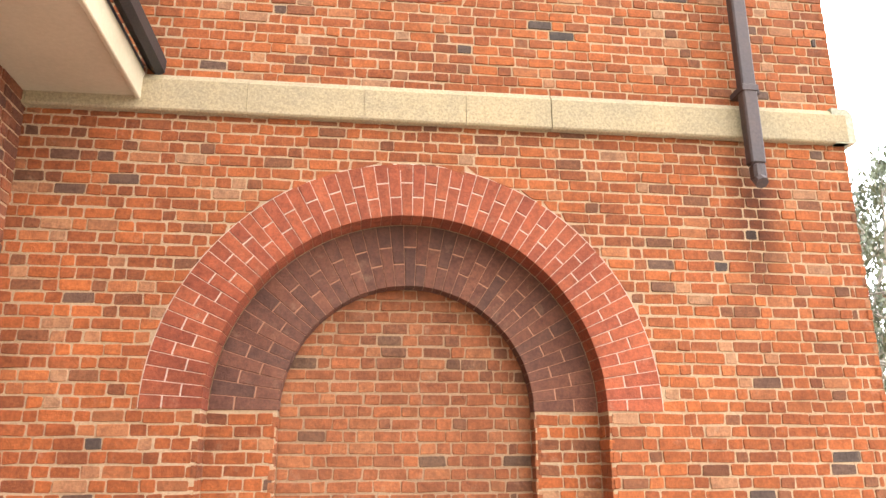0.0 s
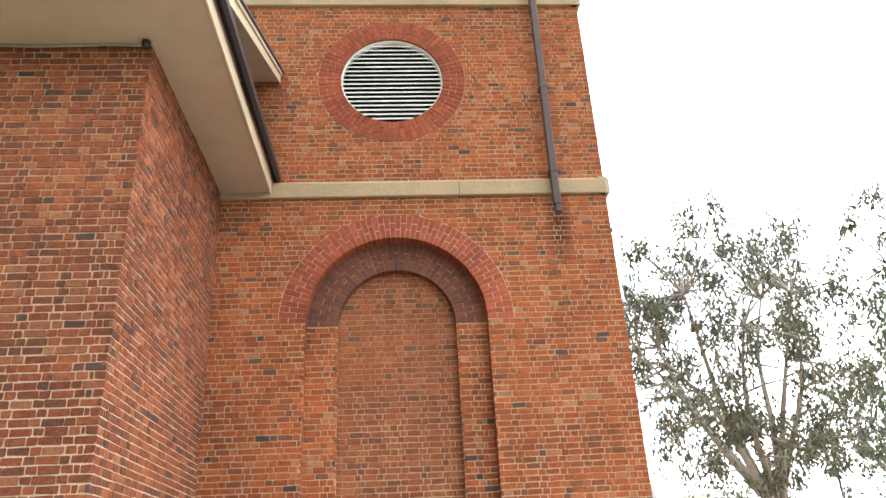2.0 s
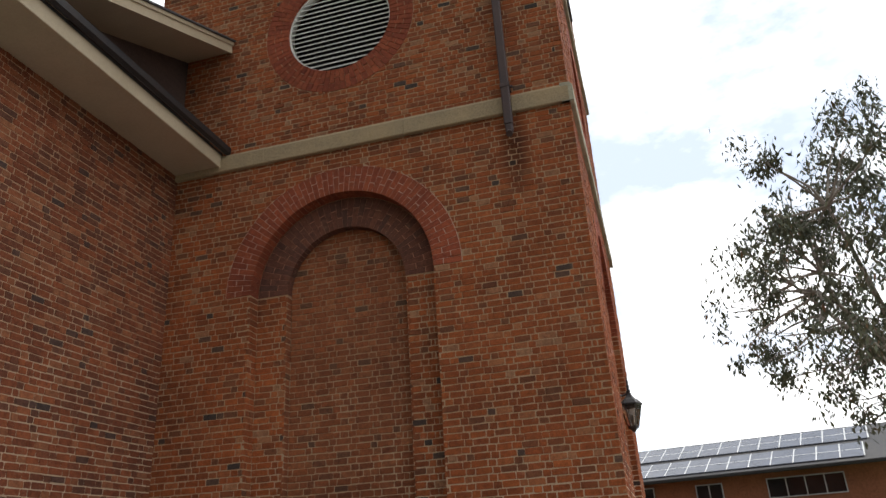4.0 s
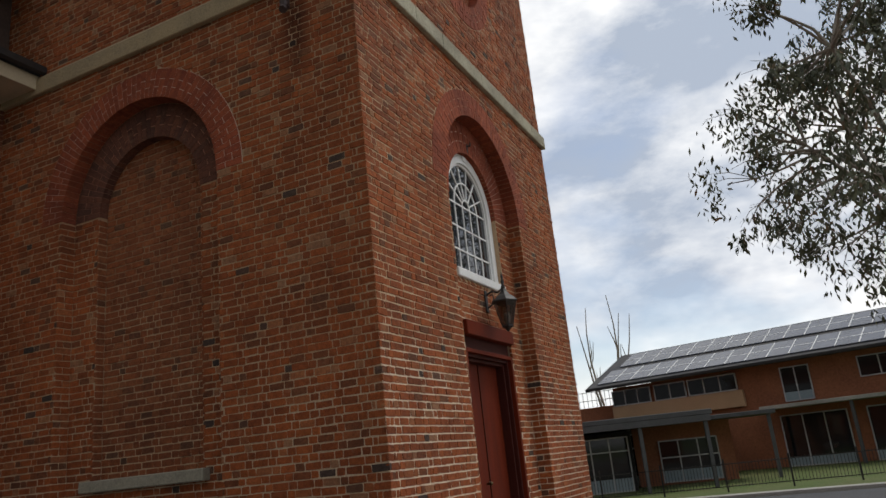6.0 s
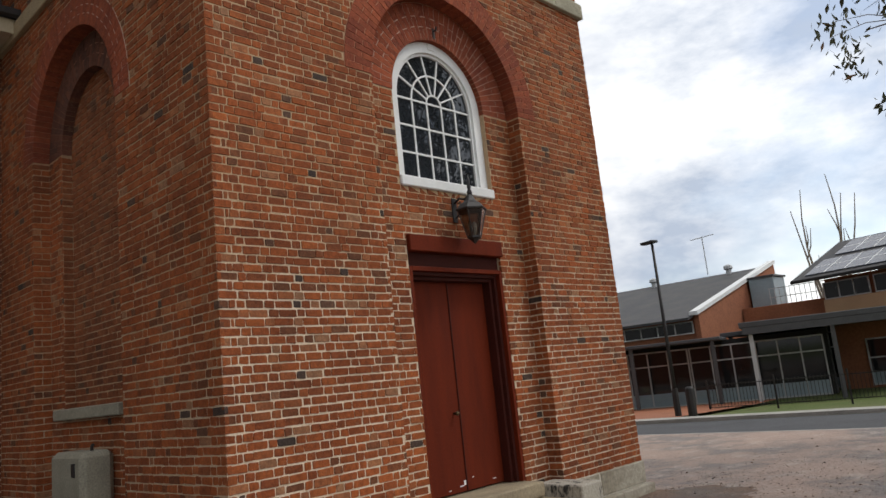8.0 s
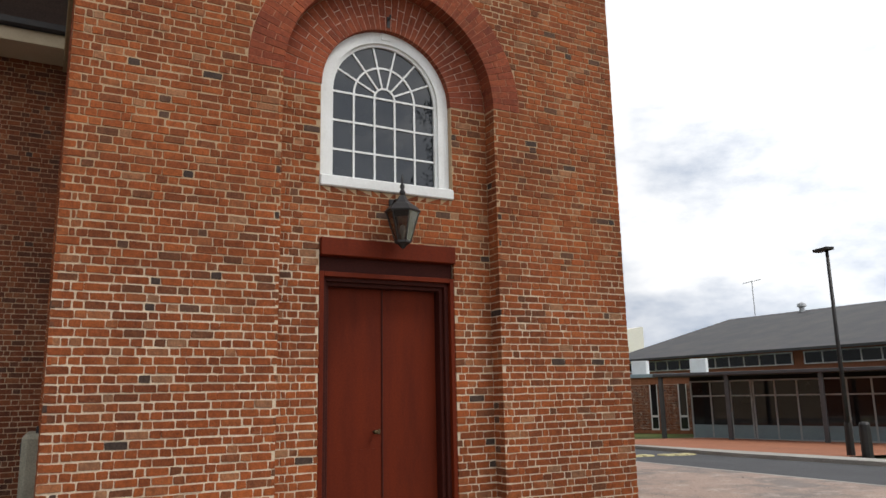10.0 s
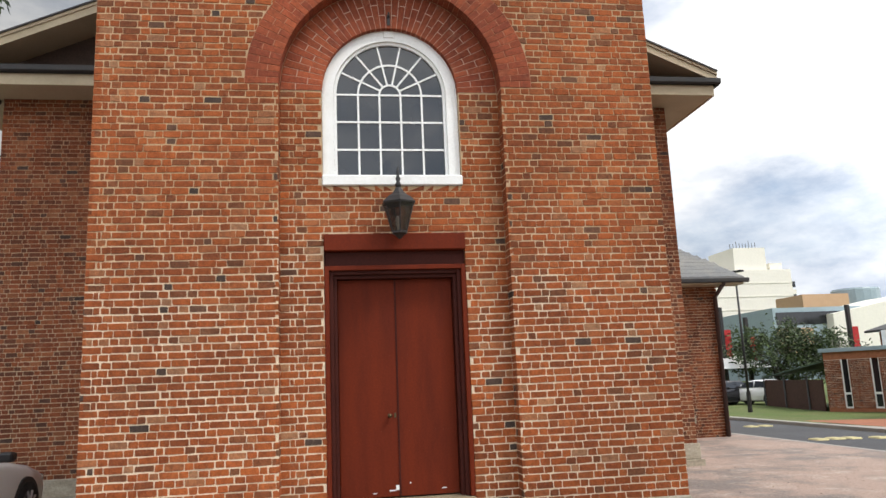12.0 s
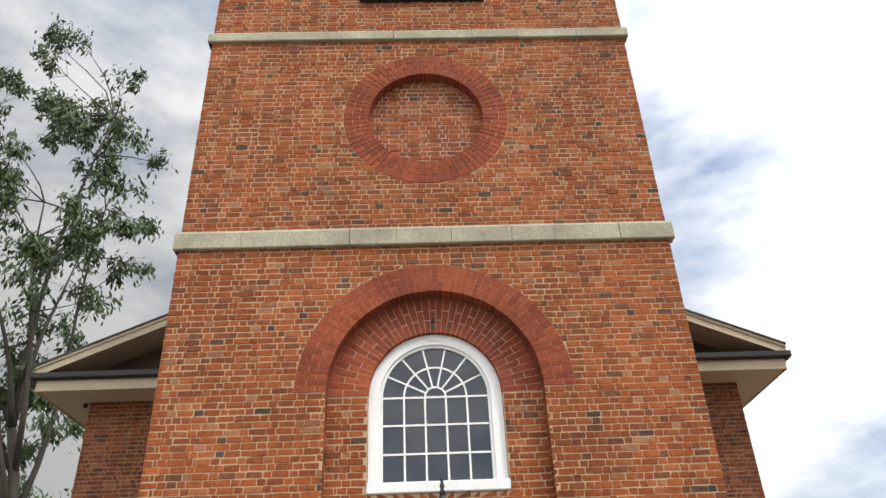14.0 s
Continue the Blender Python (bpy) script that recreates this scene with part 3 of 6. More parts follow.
def tower_wall(name, face, centre, width, inner_r, inner_foot, niche_foot, label, openings):
    """One wall of the tower: mortar body, brick facing, arched niche with two rings, round opening with its ring."""
    g = Geo()
    R = 0.006
    niche = arch_span(centre, R_IN, ARCH_Z, niche_foot)
    occ = round_span(centre, OCC_IN, OCC_Z)
    sheet(g, face, 0, width, 0, TOP, -R, [niche, occ] + openings.get("upper", []))
    reveal(g, face, arch_line(centre, ARCH_Z, R_IN, niche_foot), -R, -NICHE - R)
    inner = openings["inner"]
    sheet(g, face, centre - R_IN, centre + R_IN, niche_foot, ARCH_Z + R_IN, -NICHE - R, inner)
    for line, deep in openings["reveals"]:
        reveal(g, face, line, -NICHE - R, deep, True)
    n = 48
    reveal(g, face, [(centre + OCC_IN * math.cos(2 * math.pi * k / n), OCC_Z + OCC_IN * math.sin(2 * math.pi * k / n)) for k in range(n)], -R, -0.5, True)
    wall = part(name, g, openings["mortar"], tower, label, tidy=False)

    pieces = {}
    chosen = []

    def pick(p, q, zb, zt, out):
        if len(chosen) >= 300 or not openings["near"](p[0], zb):
            return False
        chosen.append((p[0], q[0], zb, zt, out))
        return True

    b = Geo()
    holes = [(centre, ring_half(R_IN, R_OUT, ARCH_Z, ARCH_FOOT, niche_foot))]
    lay(b, face, 0.0, width, PLINTH, STRING1[0], holes, 0.0, pick)
    lay(b, face, 0.0, width, STRING1[1], STRING2[0], [(centre, round_half(OCC_OUT, OCC_Z))])
    lay(b, face, 0.0, width, STRING2[1], TOP, openings.get("upper_cut", []))
    # brick facing at the back of the niche and on its jambs
    lay(b, face, centre - R_IN + 0.006, centre + R_IN - 0.006, niche_foot, ARCH_Z, openings["back_holes"], -NICHE)
    for s in (-1, 1):
        jamb = Face(face.at(centre + s * R_IN, 0, -0.004), tuple(-face.n), tuple(-s * face.a))
        lay(b, jamb, 0.0, NICHE - 0.004, niche_foot, ARCH_FOOT - 0.02, (), 0.007)
    part("brickwork", b, mat_brick, wall, tidy=False)["kind"] = "stuff"
    shared = {}
    for u0, u1, zb, zt, out in chosen:
        key = round((u1 - u0) / 0.01)
        if key not in shared:
            s = Geo()
            w = (u1 - u0) / 2
            one_brick(s, Face((0, 0, 0), face.a, face.n), (-w, -w), (w, w), -(zt - zb) / 2, (zt - zb) / 2, 0.0)
            shared[key] = s.data("brick", mat_brick_one, tidy=False)
        ob = new("brick", shared[key])
        ob.location = face.at((u0 + u1) / 2, (zb + zt) / 2, out)
        ob.parent = wall
    # the two rings of the niche and the ring of the round opening, bedded in lime mortar
    arc = lambda r: [(centre + r * math.cos(math.pi * k / 40), ARCH_Z + r * math.sin(math.pi * k / 40)) for k in range(41)]  # noqa: E731
    part("ring_mortar", Geo().band(arc(R_IN + 0.004), arc(R_OUT + 0.006), face.at, -0.05, -0.001), openings["putty"], wall)
    part("ring_mortar", Geo().band(arc(inner_r + 0.004), arc(R_IN - 0.014), face.at, -NICHE - 0.05, -NICHE - 0.001), openings["inner_putty"], wall)
    stilt = ARCH_Z - ARCH_FOOT
    ring_bricks(wall, face, centre, ARCH_Z, R_IN - 0.007, R_OUT, -stilt / 1.4, math.pi + stilt / 1.4, 0.004, -NICHE)
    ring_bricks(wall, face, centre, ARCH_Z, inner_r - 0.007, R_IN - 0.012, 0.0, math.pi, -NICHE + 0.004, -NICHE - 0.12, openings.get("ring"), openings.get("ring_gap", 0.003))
    ring_bricks(wall, face, centre, OCC_Z, OCC_IN - 0.007, OCC_OUT, 0.0, 2 * math.pi, 0.004, -0.24)
    return wall


# side wall with the bricked-up niche
A_IN, A_FOOT, A_DEEP = 0.83, 1.9, -NICHE - 0.12
wall_side = tower_wall(
    "tower_side_wall", side, CA, WA, A_IN, A_FOOT, PLINTH, "side wall with a blind arched niche",
    {
        "inner": [arch_span(CA, A_IN, ARCH_Z, A_FOOT)],
        "ring": mat_arch_sooty_shaded,
        "putty": mat_arch_mortar,
        "inner_putty": mat_red_mortar,
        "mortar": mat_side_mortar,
        "ring_gap": 0.0018,
        "reveals": [(arch_line(CA, ARCH_Z, A_IN, A_FOOT), A_DEEP - 0.007)],
        "back_holes": [(CA, arch_half(A_IN, ARCH_Z, A_FOOT))],
        "near": lambda u, z: 0.0 <= u < 1.6 and 2.4 < z < 4.6,
    },
)
g = Geo()
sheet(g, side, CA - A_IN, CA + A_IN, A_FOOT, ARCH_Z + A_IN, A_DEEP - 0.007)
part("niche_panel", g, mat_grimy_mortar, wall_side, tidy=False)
g = Geo()
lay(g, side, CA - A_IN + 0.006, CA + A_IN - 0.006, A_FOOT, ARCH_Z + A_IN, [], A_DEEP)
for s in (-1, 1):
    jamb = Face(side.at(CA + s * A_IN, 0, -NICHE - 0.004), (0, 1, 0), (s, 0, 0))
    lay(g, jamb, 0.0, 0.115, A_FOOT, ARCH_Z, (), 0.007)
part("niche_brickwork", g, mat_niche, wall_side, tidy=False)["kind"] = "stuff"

# front wall with the door and the fanlight window
D_HALF, DOOR_FOOT, DOOR_HEAD, SILL, W_HALF = 0.79, 0.53, 3.39, 3.94, 0.79
wall_front = tower_wall(
    "tower_front_wall", front, CB, WB, W_HALF, SILL, PLINTH, "front wall with an arched niche round door and window",
    {
        "inner": [(CB, D_HALF, lambda u: None if abs(u - CB) > D_HALF + 1e-6 else (PLINTH, DOOR_HEAD)), arch_span(CB, W_HALF, ARCH_Z, SILL)],
        "reveals": [([(CB - D_HALF, PLINTH), (CB + D_HALF, PLINTH), (CB + D_HALF, DOOR_HEAD), (CB - D_HALF, DOOR_HEAD)], -0.75), (arch_line(CB, ARCH_Z, W_HALF, SILL), -0.75)],
        "back_holes": [(CB, lambda z: D_HALF - 0.014 if z < DOOR_HEAD else None), (CB, arch_half(W_HALF, ARCH_Z, SILL))],
        "putty": mat_red_mortar,
        "inner_putty": mat_arch_mortar,
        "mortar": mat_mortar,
        "near": lambda u, z: 0.0 <= u < 1.7 and 1.2 < z < 3.3,
        "upper": [(CB, 0.92, lambda u: None if abs(u - CB) > 0.92 + 1e-6 else (11.48, 13.6))],
        "upper_cut": [(CB, lambda z: 0.92 if 11.48 < z < 13.6 else None)],
    },
)
g = Geo()
sheet(g, front, CB - OCC_IN, CB + OCC_IN, OCC_Z - OCC_IN, OCC_Z + OCC_IN, -0.167)
part("round_panel", g, mat_arch_mortar, wall_front, tidy=False)
g = Geo()
lay(g, front, CB - OCC_IN, CB + OCC_IN, OCC_Z - OCC_IN, OCC_Z + OCC_IN, [], -0.16)
part("round_panel_brickwork", g, mat_brick, wall_front, tidy=False)["kind"] = "stuff"

# the two hidden walls, inner lining and flat top that close the tower
g = Geo()
g.box((-WA, WB - 0.4, 0), (-0.02, WB, TOP))
g.box((-WA, 0.02, 0), (-WA + 0.4, WB - 0.4, TOP))
part("tower_back_wall", g, mat_nave, tower)
g = Geo()
g.box((-WA + 0.41, 0.9, 0.02), (-0.9, 0.95, TOP - 0.3))
g.box((-0.78, 0.95, 0.02), (-0.76, CB - 0.85, TOP - 0.3))
g.box((-0.78, CB + 0.85, 0.02), (-0.76, WB - 0.42, TOP - 0.3))
g.box((-0.78, CB - 0.85, DOOR_HEAD + 0.02), (-0.76, CB + 0.85, SILL - 0.02))
g.box((-0.78, CB - 0.85, ARCH_Z + 0.85), (-0.76, CB + 0.85, TOP - 0.3))
g.box((-WA + 0.41, 0.95, 6.2), (-0.8, WB - 0.42, 6.3))
part("inner_lining", g, mat_dark, tower)
g = Geo().box((-WA, 0, TOP), (0, WB, TOP + 0.2), 0.02)
part("tower_top", g, mat_stone, tower)


def string_band(z0, z1, out, lengths, name):
    """Sandstone band round two sides, in separate blocks with a weathered upper edge."""
    for face, total in ((side, WA), (front, WB)):
        u, k = (-out if face is front else 0.0), 0
        while u < total + out - 0.02:
            e = min(u + lengths[k % len(lengths)], total + out)
            if total + out - e < 0.2:
                e = total + out
            g = Geo()
            prof = [(-0.1, z0), (out - 0.01, z0), (out, z0 + 0.012), (out, z1 - 0.05), (out - 0.035, z1), (-0.1, z1 + 0.01)]
            j = rnd.uniform(-0.003, 0.003)
            vs = [face.at(a, z, d + j) for a in (u + (0.0035 if face is front else 0.0012), e - (0.006 if k % 5 == 2 else 0.0012)) for d, z in prof]
            n = len(prof)
            g.add(vs, [tuple(range(n)), tuple(range(2 * n - 1, n - 1, -1))] + [(i, i + n, (i + 1) % n + n, (i + 1) % n) for i in range(n)])
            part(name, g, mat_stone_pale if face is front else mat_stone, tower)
            u, k = e, k + 1


string_band(*STRING1, 0.06, [0.85, 0.62, 0.75, 0.6, 0.7, 0.78, 0.55], "string_course_stone")
string_band(*STRING2, 0.06, [0.9, 1.1, 0.8, 1.2, 0.7], "upper_string_stone")

# plinth of two courses of stone
for face, total, gaps in ((side, 5.7, []), (front, WB, [(1.94, 4.46)])):
    for z0, z1, out, lengths in ((0.13, PLINTH, 0.03, [0.36, 0.98, 0.85, 0.4, 0.55, 0.52, 0.95]), (-0.12, 0.13, 0.11, [0.6, 1.1, 0.45, 0.8, 0.5])):
        u, k = (-out if face is front else 0.0), 0
        while u < total:
            e = min(u + lengths[k % len(lengths)] * rnd.uniform(0.85, 1.15), total + (out if face is front else 0))
            if total - e < 0.25:
                e = total + (out if face is front else 0)
            spans = [(u, e)]
            for a, b in gaps:
                spans = [s for p, q in spans for s in ((p, min(q, a)), (max(p, b), q)) if s[1] - s[0] > 0.03]
            for p, q in spans:
                c0, c1 = face.at(p + 0.011, z0 + 0.01, -0.15), face.at(q - 0.011, z1 - 0.004, out + rnd.uniform(-0.012, 0.012))
                part("plinth_stone", Geo().box([min(a, b) for a, b in zip(c0, c1)], [max(a, b) for a, b in zip(c0, c1)], 0.014), mat_stone_grey, tower)
            u, k = e, k + 1
g = Geo()
g.box((-5.7, -0.016, -0.1), (0.0, 0.02, PLINTH - 0.006)).box((-0.02, 0.0, -0.1), (0.016, 1.94, PLINTH - 0.006))
part("plinth_mortar", g, mat_plinth_mortar, tower)
part("plinth_mortar", Geo().box((-0.02, 4.46, -0.1), (0.016, WB, PLINTH - 0.006)), mat_plinth_mortar, tower)

# louvre in the round opening
louvre = thing("louvre_vent", "round louvred vent with pale horizontal timber slats", "vent", at=(-CA, 0.1, OCC_Z))
for k in range(19):
    z = -OCC_IN + 0.045 + k * (2 * OCC_IN - 0.05) / 19
    h = math.sqrt(max(OCC_IN**2 - (abs(z) + 0.02) ** 2, 0.01)) - 0.01
    g = Geo().add(
        [(-h, -0.05, z - 0.02), (h, -0.05, z - 0.02), (h, 0.03, z + 0.05), (-h, 0.03, z + 0.05), (-h, -0.045, z - 0.036), (h, -0.045, z - 0.036), (h, 0.035, z + 0.034), (-h, 0.035, z + 0.034)],
        [(0, 1, 2, 3), (7, 6, 5, 4), (0, 4, 5, 1), (3, 2, 6, 7), (0, 3, 7, 4), (1, 5, 6, 2)],
    )
    part("slat", g, mat_louvre, louvre)
n = 48
ring = lambda r: [(r * math.cos(2 * math.pi * k / n), r * math.sin(2 * math.pi * k / n)) for k in range(n)]  # noqa: E731
part("rim", Geo().band(ring(OCC_IN - 0.03), ring(OCC_IN - 0.002), lambda a, b, d: (a, d, b), -0.06, 0.06, True), mat_louvre, louvre)
part("backing", Geo().extrude(ring(OCC_IN - 0.002), lambda a, b, d: (a, d, b), 0.1, 0.12), mat_dark, louvre)

# belfry louvre above the upper band, its sill seen from below
belfry = thing("belfry_louvre", "dark timber belfry louvre above the upper stone band", "louvre", at=(-0.12, CB, 11.48))
part("sill", Geo().box((-0.1, -0.98, 0), (0.2, 0.98, 0.07), 0.01), mat_iron, belfry)
for k in range(10):
    z = 0.2 + k * 0.19
    part("slat", Geo().box((-0.06, -0.9, z), (0.03, 0.9, z + 0.03)), mat_steel, belfry)
part("backing", Geo().box((-0.2, -0.92, 0.05), (-0.16, 0.92, 2.1)), mat_dark, belfry)

# downpipe on the side wall
pipe = thing("downpipe", "brown painted iron downpipe ending above a damp stain", "pipe", at=(-0.79, -0.08, 6.66))
part("pipe", Geo().box((-0.055, -0.1, 0.08), (0.055, -0.01, 7.6), 0.012), mat_pipe, pipe)
part("shoe", Geo().box((-0.045, -0.105, -0.04), (0.05, -0.015, 0.085), 0.018).tube([(0, -0.06, -0.02), (0.0, -0.1, -0.07)], 0.045, 8), mat_pipe, pipe)
for z in (0.66, 2.2, 4.1, 6.0):
    part("bracket", Geo().box((-0.062, -0.107, z - 0.025), (0.062, 0.075, z + 0.025), 0.004).tube([(0.06, -0.03, z), (0.1, -0.03, z)], 0.022, 8), mat_pipe, pipe)

# ledge and cement box at the foot of the blind niche
ledge = solo("stone_ledge", Geo().box((-0.92, -0.09, 0), (0.92, 0.03, 0.13), 0.012), mat_cement, "brown cement window ledge across the blind niche", "ledge", at=(-CA, NICHE - 0.02, 1.775))
meter = thing("meter_box", "grey-brown cement box with a small dark keyhole standing against the niche", "box", at=(-CA + 0.06, 0.04, 0))
part("body", Geo().box((-0.34, -0.2, -0.02), (0.54, 0.15, 1.44), 0.06), mat_cement, meter)
part("keyhole", Geo().box((0.3, -0.212, 1.19), (0.38, -0.198, 1.33), 0.004), mat_iron, meter, "dark slot")
part("hook", Geo().tube([(0.44, -0.05, 1.4), (0.44, -0.05, 1.49), (0.47, -0.05, 1.5)], 0.018, 6), mat_iron, meter)

# ---------------- door ----------------
door = thing("door_1", "closed pair of oxide red painted church doors", "door", kind="structure", at=(0, CB, 0))
part("lintel_board", Geo().box((-0.3, -D_HALF + 0.004, 3.2), (-NICHE + 0.05, D_HALF - 0.004, DOOR_HEAD - 0.004), 0.008), mat_door, door)
part("frieze_board", Geo().box((-0.4, -D_HALF + 0.006, 3.04), (-NICHE - 0.06, D_HALF - 0.006, 3.198)), mat_door_dark_shaded, door)
for k, (w, x, zt) in enumerate(((0.05, -0.206, 3.038), (0.045, -0.26, 2.99), (0.04, -0.31, 2.945))):
    o = D_HALF - 0.006 - sum((0.05, 0.045, 0.04)[:k])
    g = Geo()
    for s in (-1, 1):
        g.box((-0.5, min(s * o, s * (o - w)), DOOR_FOOT), (x, max(s * o, s * (o - w)), zt), 0.004)
    g.box((-0.5, -o + w, zt - w), (x, o - w, zt), 0.004)
    part("architrave", g, mat_door_dark_shaded if k else mat_door, door)
LEAF = D_HALF - 0.145
for s in (-1, 1):
    lo, hi = (min(0.004 * s, s * LEAF), max(0.004 * s, s * LEAF))
    leaf = part("door_leaf", Geo().box((-0.47, lo, DOOR_FOOT + 0.012), (-0.42, hi, 2.905), 0.004), mat_door, door, "flush red painted leaf with chipped foot")
    for z in (1.22, 2.05):
        part("rail", Geo().box((-0.421, lo + 0.08, z), (-0.418, hi - 0.08, z + 0.008)), mat_door, leaf)
part("meeting_strip", Geo().box((-0.425, -0.012, DOOR_FOOT + 0.02), (-0.408, 0.006, 2.9), 0.003), mat_door_dark_shaded, door)
knob = part("knob", Geo().tube([(-0.42, -0.1, 1.4), (-0.38, -0.1, 1.4)], 0.012, 8).lathe([(0.01, -0.022), (0.026, -0.012), (0.026, 0.012), (0.01, 0.022)], (-0.365, -0.1, 1.4), 10), mat_brass, door, "small round brass knob", True)
part("lock_plate", Geo().box((-0.421, -0.05, 1.375), (-0.414, -0.025, 1.425), 0.002), mat_brass, door)
g = Geo()
for a, b, z, h in ((-0.12, -0.05, 0.6, 0.012), (-0.05, -0.015, 0.61, 0.05), (-0.3, -0.26, 0.58, 0.008), (0.45, 0.5, 0.6, 0.01), (0.1, 0.115, 0.67, 0.015)):
    g.box((-0.4205, a, z), (-0.4185, b, z + h))
part("chipped_paint", g, mat_white, door, "pale chips where the paint has gone")

# ---------------- window ----------------
window = thing("window_1", "white arched fanlight window with thin glazing bars", "window", kind="structure", at=(-0.27, CB, 0))
W0, W1 = W_HALF - 0.004, W_HALF - 0.135
flat = lambda a, b, d: (d, a, b)  # noqa: E731
part("frame", Geo().band(arch_line(0, ARCH_Z, W1, SILL + 0.1), arch_line(0, ARCH_Z, W0, SILL + 0.1), flat, -0.12, 0.0), mat_white, window)
part("inner_frame", Geo().band(arch_line(0, ARCH_Z, W1 - 0.035, SILL + 0.13), arch_line(0, ARCH_Z, W1 - 0.001, SILL + 0.13), flat, -0.1, -0.03), mat_white, window)
part("window_sill", Geo().box((-0.12, -W0 - 0.01, SILL + 0.004), (0.1, W0 + 0.01, SILL + 0.125), 0.012), mat_white, window)
part("keystone_block", Geo().box((-0.05, -0.06, ARCH_Z + W0 - 0.09), (0.012, 0.06, ARCH_Z + W0 - 0.006), 0.004), mat_white, window)
RG = W1 - 0.035
for k in range(4):
    y = -RG + 2 * RG * (k + 1) / 5
    part("glazing_bar", Geo().box((-0.075, y - 0.011, SILL + 0.13), (-0.045, y + 0.011, ARCH_Z + 0.0)), mat_white, window)
for k in range(3):
    z = SILL + 0.13 + (ARCH_Z - SILL - 0.13) * (k + 1) / 3
    part("glazing_bar", Geo().box((-0.0755, -RG, z - 0.011), (-0.0445, RG, z + 0.011)), mat_white, window)
half_ring = lambda r: [(r * math.cos(math.pi * k / 20), ARCH_Z + r * math.sin(math.pi * k / 20)) for k in range(21)]  # noqa: E731
for r in (RG / 5, RG * 0.6):
    part("fan_arc", Geo().band(half_ring(r - 0.011), half_ring(r + 0.011), flat, -0.076, -0.044), mat_white, window)
for k in range(1, 7):
    a = math.pi * k / 7
    c, s = math.cos(a), math.sin(a)
    o = 0.01
    line = [(c * RG / 5 - s * o, s * RG / 5 + c * o), (c * RG / 5 + s * o, s * RG / 5 - c * o), (c * RG + s * o, s * RG - c * o), (c * RG - s * o, s * RG + c * o)]
    part("fan_bar", Geo().extrude([(u, ARCH_Z + v) for u, v in line], flat, -0.077, -0.043), mat_white, window)
for i in range(5):
    for j in range(3):
        y0, y1 = -RG + 2 * RG * i / 5, -RG + 2 * RG * (i + 1) / 5
        z0 = SILL + 0.13 + (ARCH_Z - SILL - 0.13) * j / 3
        z1 = SILL + 0.13 + (ARCH_Z - SILL - 0.13) * (j + 1) / 3
        x = [rnd.uniform(-0.0012, 0.0012) - 0.058 for _ in range(4)]
        front_face = [(x[0], y0 + 0.004, z0 + 0.004), (x[1], y1 - 0.004, z0 + 0.004), (x[2], y1 - 0.004, z1 - 0.004), (x[3], y0 + 0.004, z1 - 0.004)]
        g = Geo().add(front_face + [(-0.065, b, c) for _, b, c in front_face], [(0, 1, 2, 3), (7, 6, 5, 4), (0, 4, 5, 1), (1, 5, 6, 2), (2, 6, 7, 3), (3, 7, 4, 0)])
        part("pane", g, mat_pane, window)
part("fan_pane", Geo().extrude(half_ring(RG), flat, -0.065, -0.058), mat_pane, window)

hook = thing("iron_hook", "small black iron hook over the arched window", "hook", at=(-NICHE + 0.004, CB, ARCH_Z + W_HALF + 0.03))
part("plate", Geo().box((-0.02, -0.02, 0), (0.006, 0.02, 0.14), 0.004), mat_iron, hook)
part("peg", Geo().tube([(0.0, 0, 0.1), (0.05, 0, 0.1), (0.055, 0, 0.14)], 0.012, 6), mat_iron, hook)

# ---------------- lantern over the door ----------------
lantern = thing("wall_lantern", "black iron wall lantern on a curled bracket above the door", "lantern", at=(-NICHE + 0.02, CB + 0.03, 3.3))
part("back_plate", Geo().box((-0.02, -0.035, 0.25), (0.0, 0.035, 0.52), 0.006), mat_iron, lantern)
part("bracket", Geo().tube([(0, 0, 0.46), (0.08, 0, 0.5), (0.16, 0, 0.47), (0.22, 0, 0.5), (0.27, 0, 0.55)], 0.013, 6).tube([(0, 0, 0.3), (0.06, 0, 0.33), (0.1, 0, 0.4), (0.09, 0, 0.46), (0.05, 0, 0.45)], 0.009, 6), mat_iron, lantern)
LX = 0.25
lantern.scale = (1.0, 1.15, 1.1)
part("roof", Geo().lathe([(0.17, 0.33), (0.175, 0.345), (0.12, 0.4), (0.075, 0.43), (0.05, 0.46), (0.03, 0.5)], (LX, 0, 0), 6), mat_iron, lantern)
part("finial", Geo().lathe([(0.02, 0.5), (0.032, 0.53), (0.014, 0.56), (0.026, 0.59), (0.012, 0.62), (0.018, 0.65), (0.003, 0.72)], (LX, 0, 0), 8), mat_iron, lantern, smooth=True)
for k in range(6):
    a, b = math.pi * k / 3, math.pi * (k + 1) / 3
    p = [(LX + r * math.cos(q), r * math.sin(q), z) for r, z in ((0.155, 0.33), (0.075, 0.05)) for q in (a, b)]
    part("corner_bar", Geo().tube([p[0], p[2]], 0.007, 5), mat_iron, lantern)
    part("pane", Geo().add([p[0], p[1], p[3], p[2]], [(0, 1, 2, 3)]), mat_lantern_glass, lantern)
part("base", Geo().lathe([(0.012, -0.02), (0.03, 0.0), (0.05, 0.02), (0.08, 0.035), (0.08, 0.055)], (LX, 0, 0), 6), mat_iron, lantern)
part("bulb", Geo().lathe([(0.012, 0.06), (0.02, 0.1), (0.03, 0.16), (0.022, 0.2), (0.004, 0.215)], (LX, 0, 0), 8), mat_white, lantern, smooth=True)

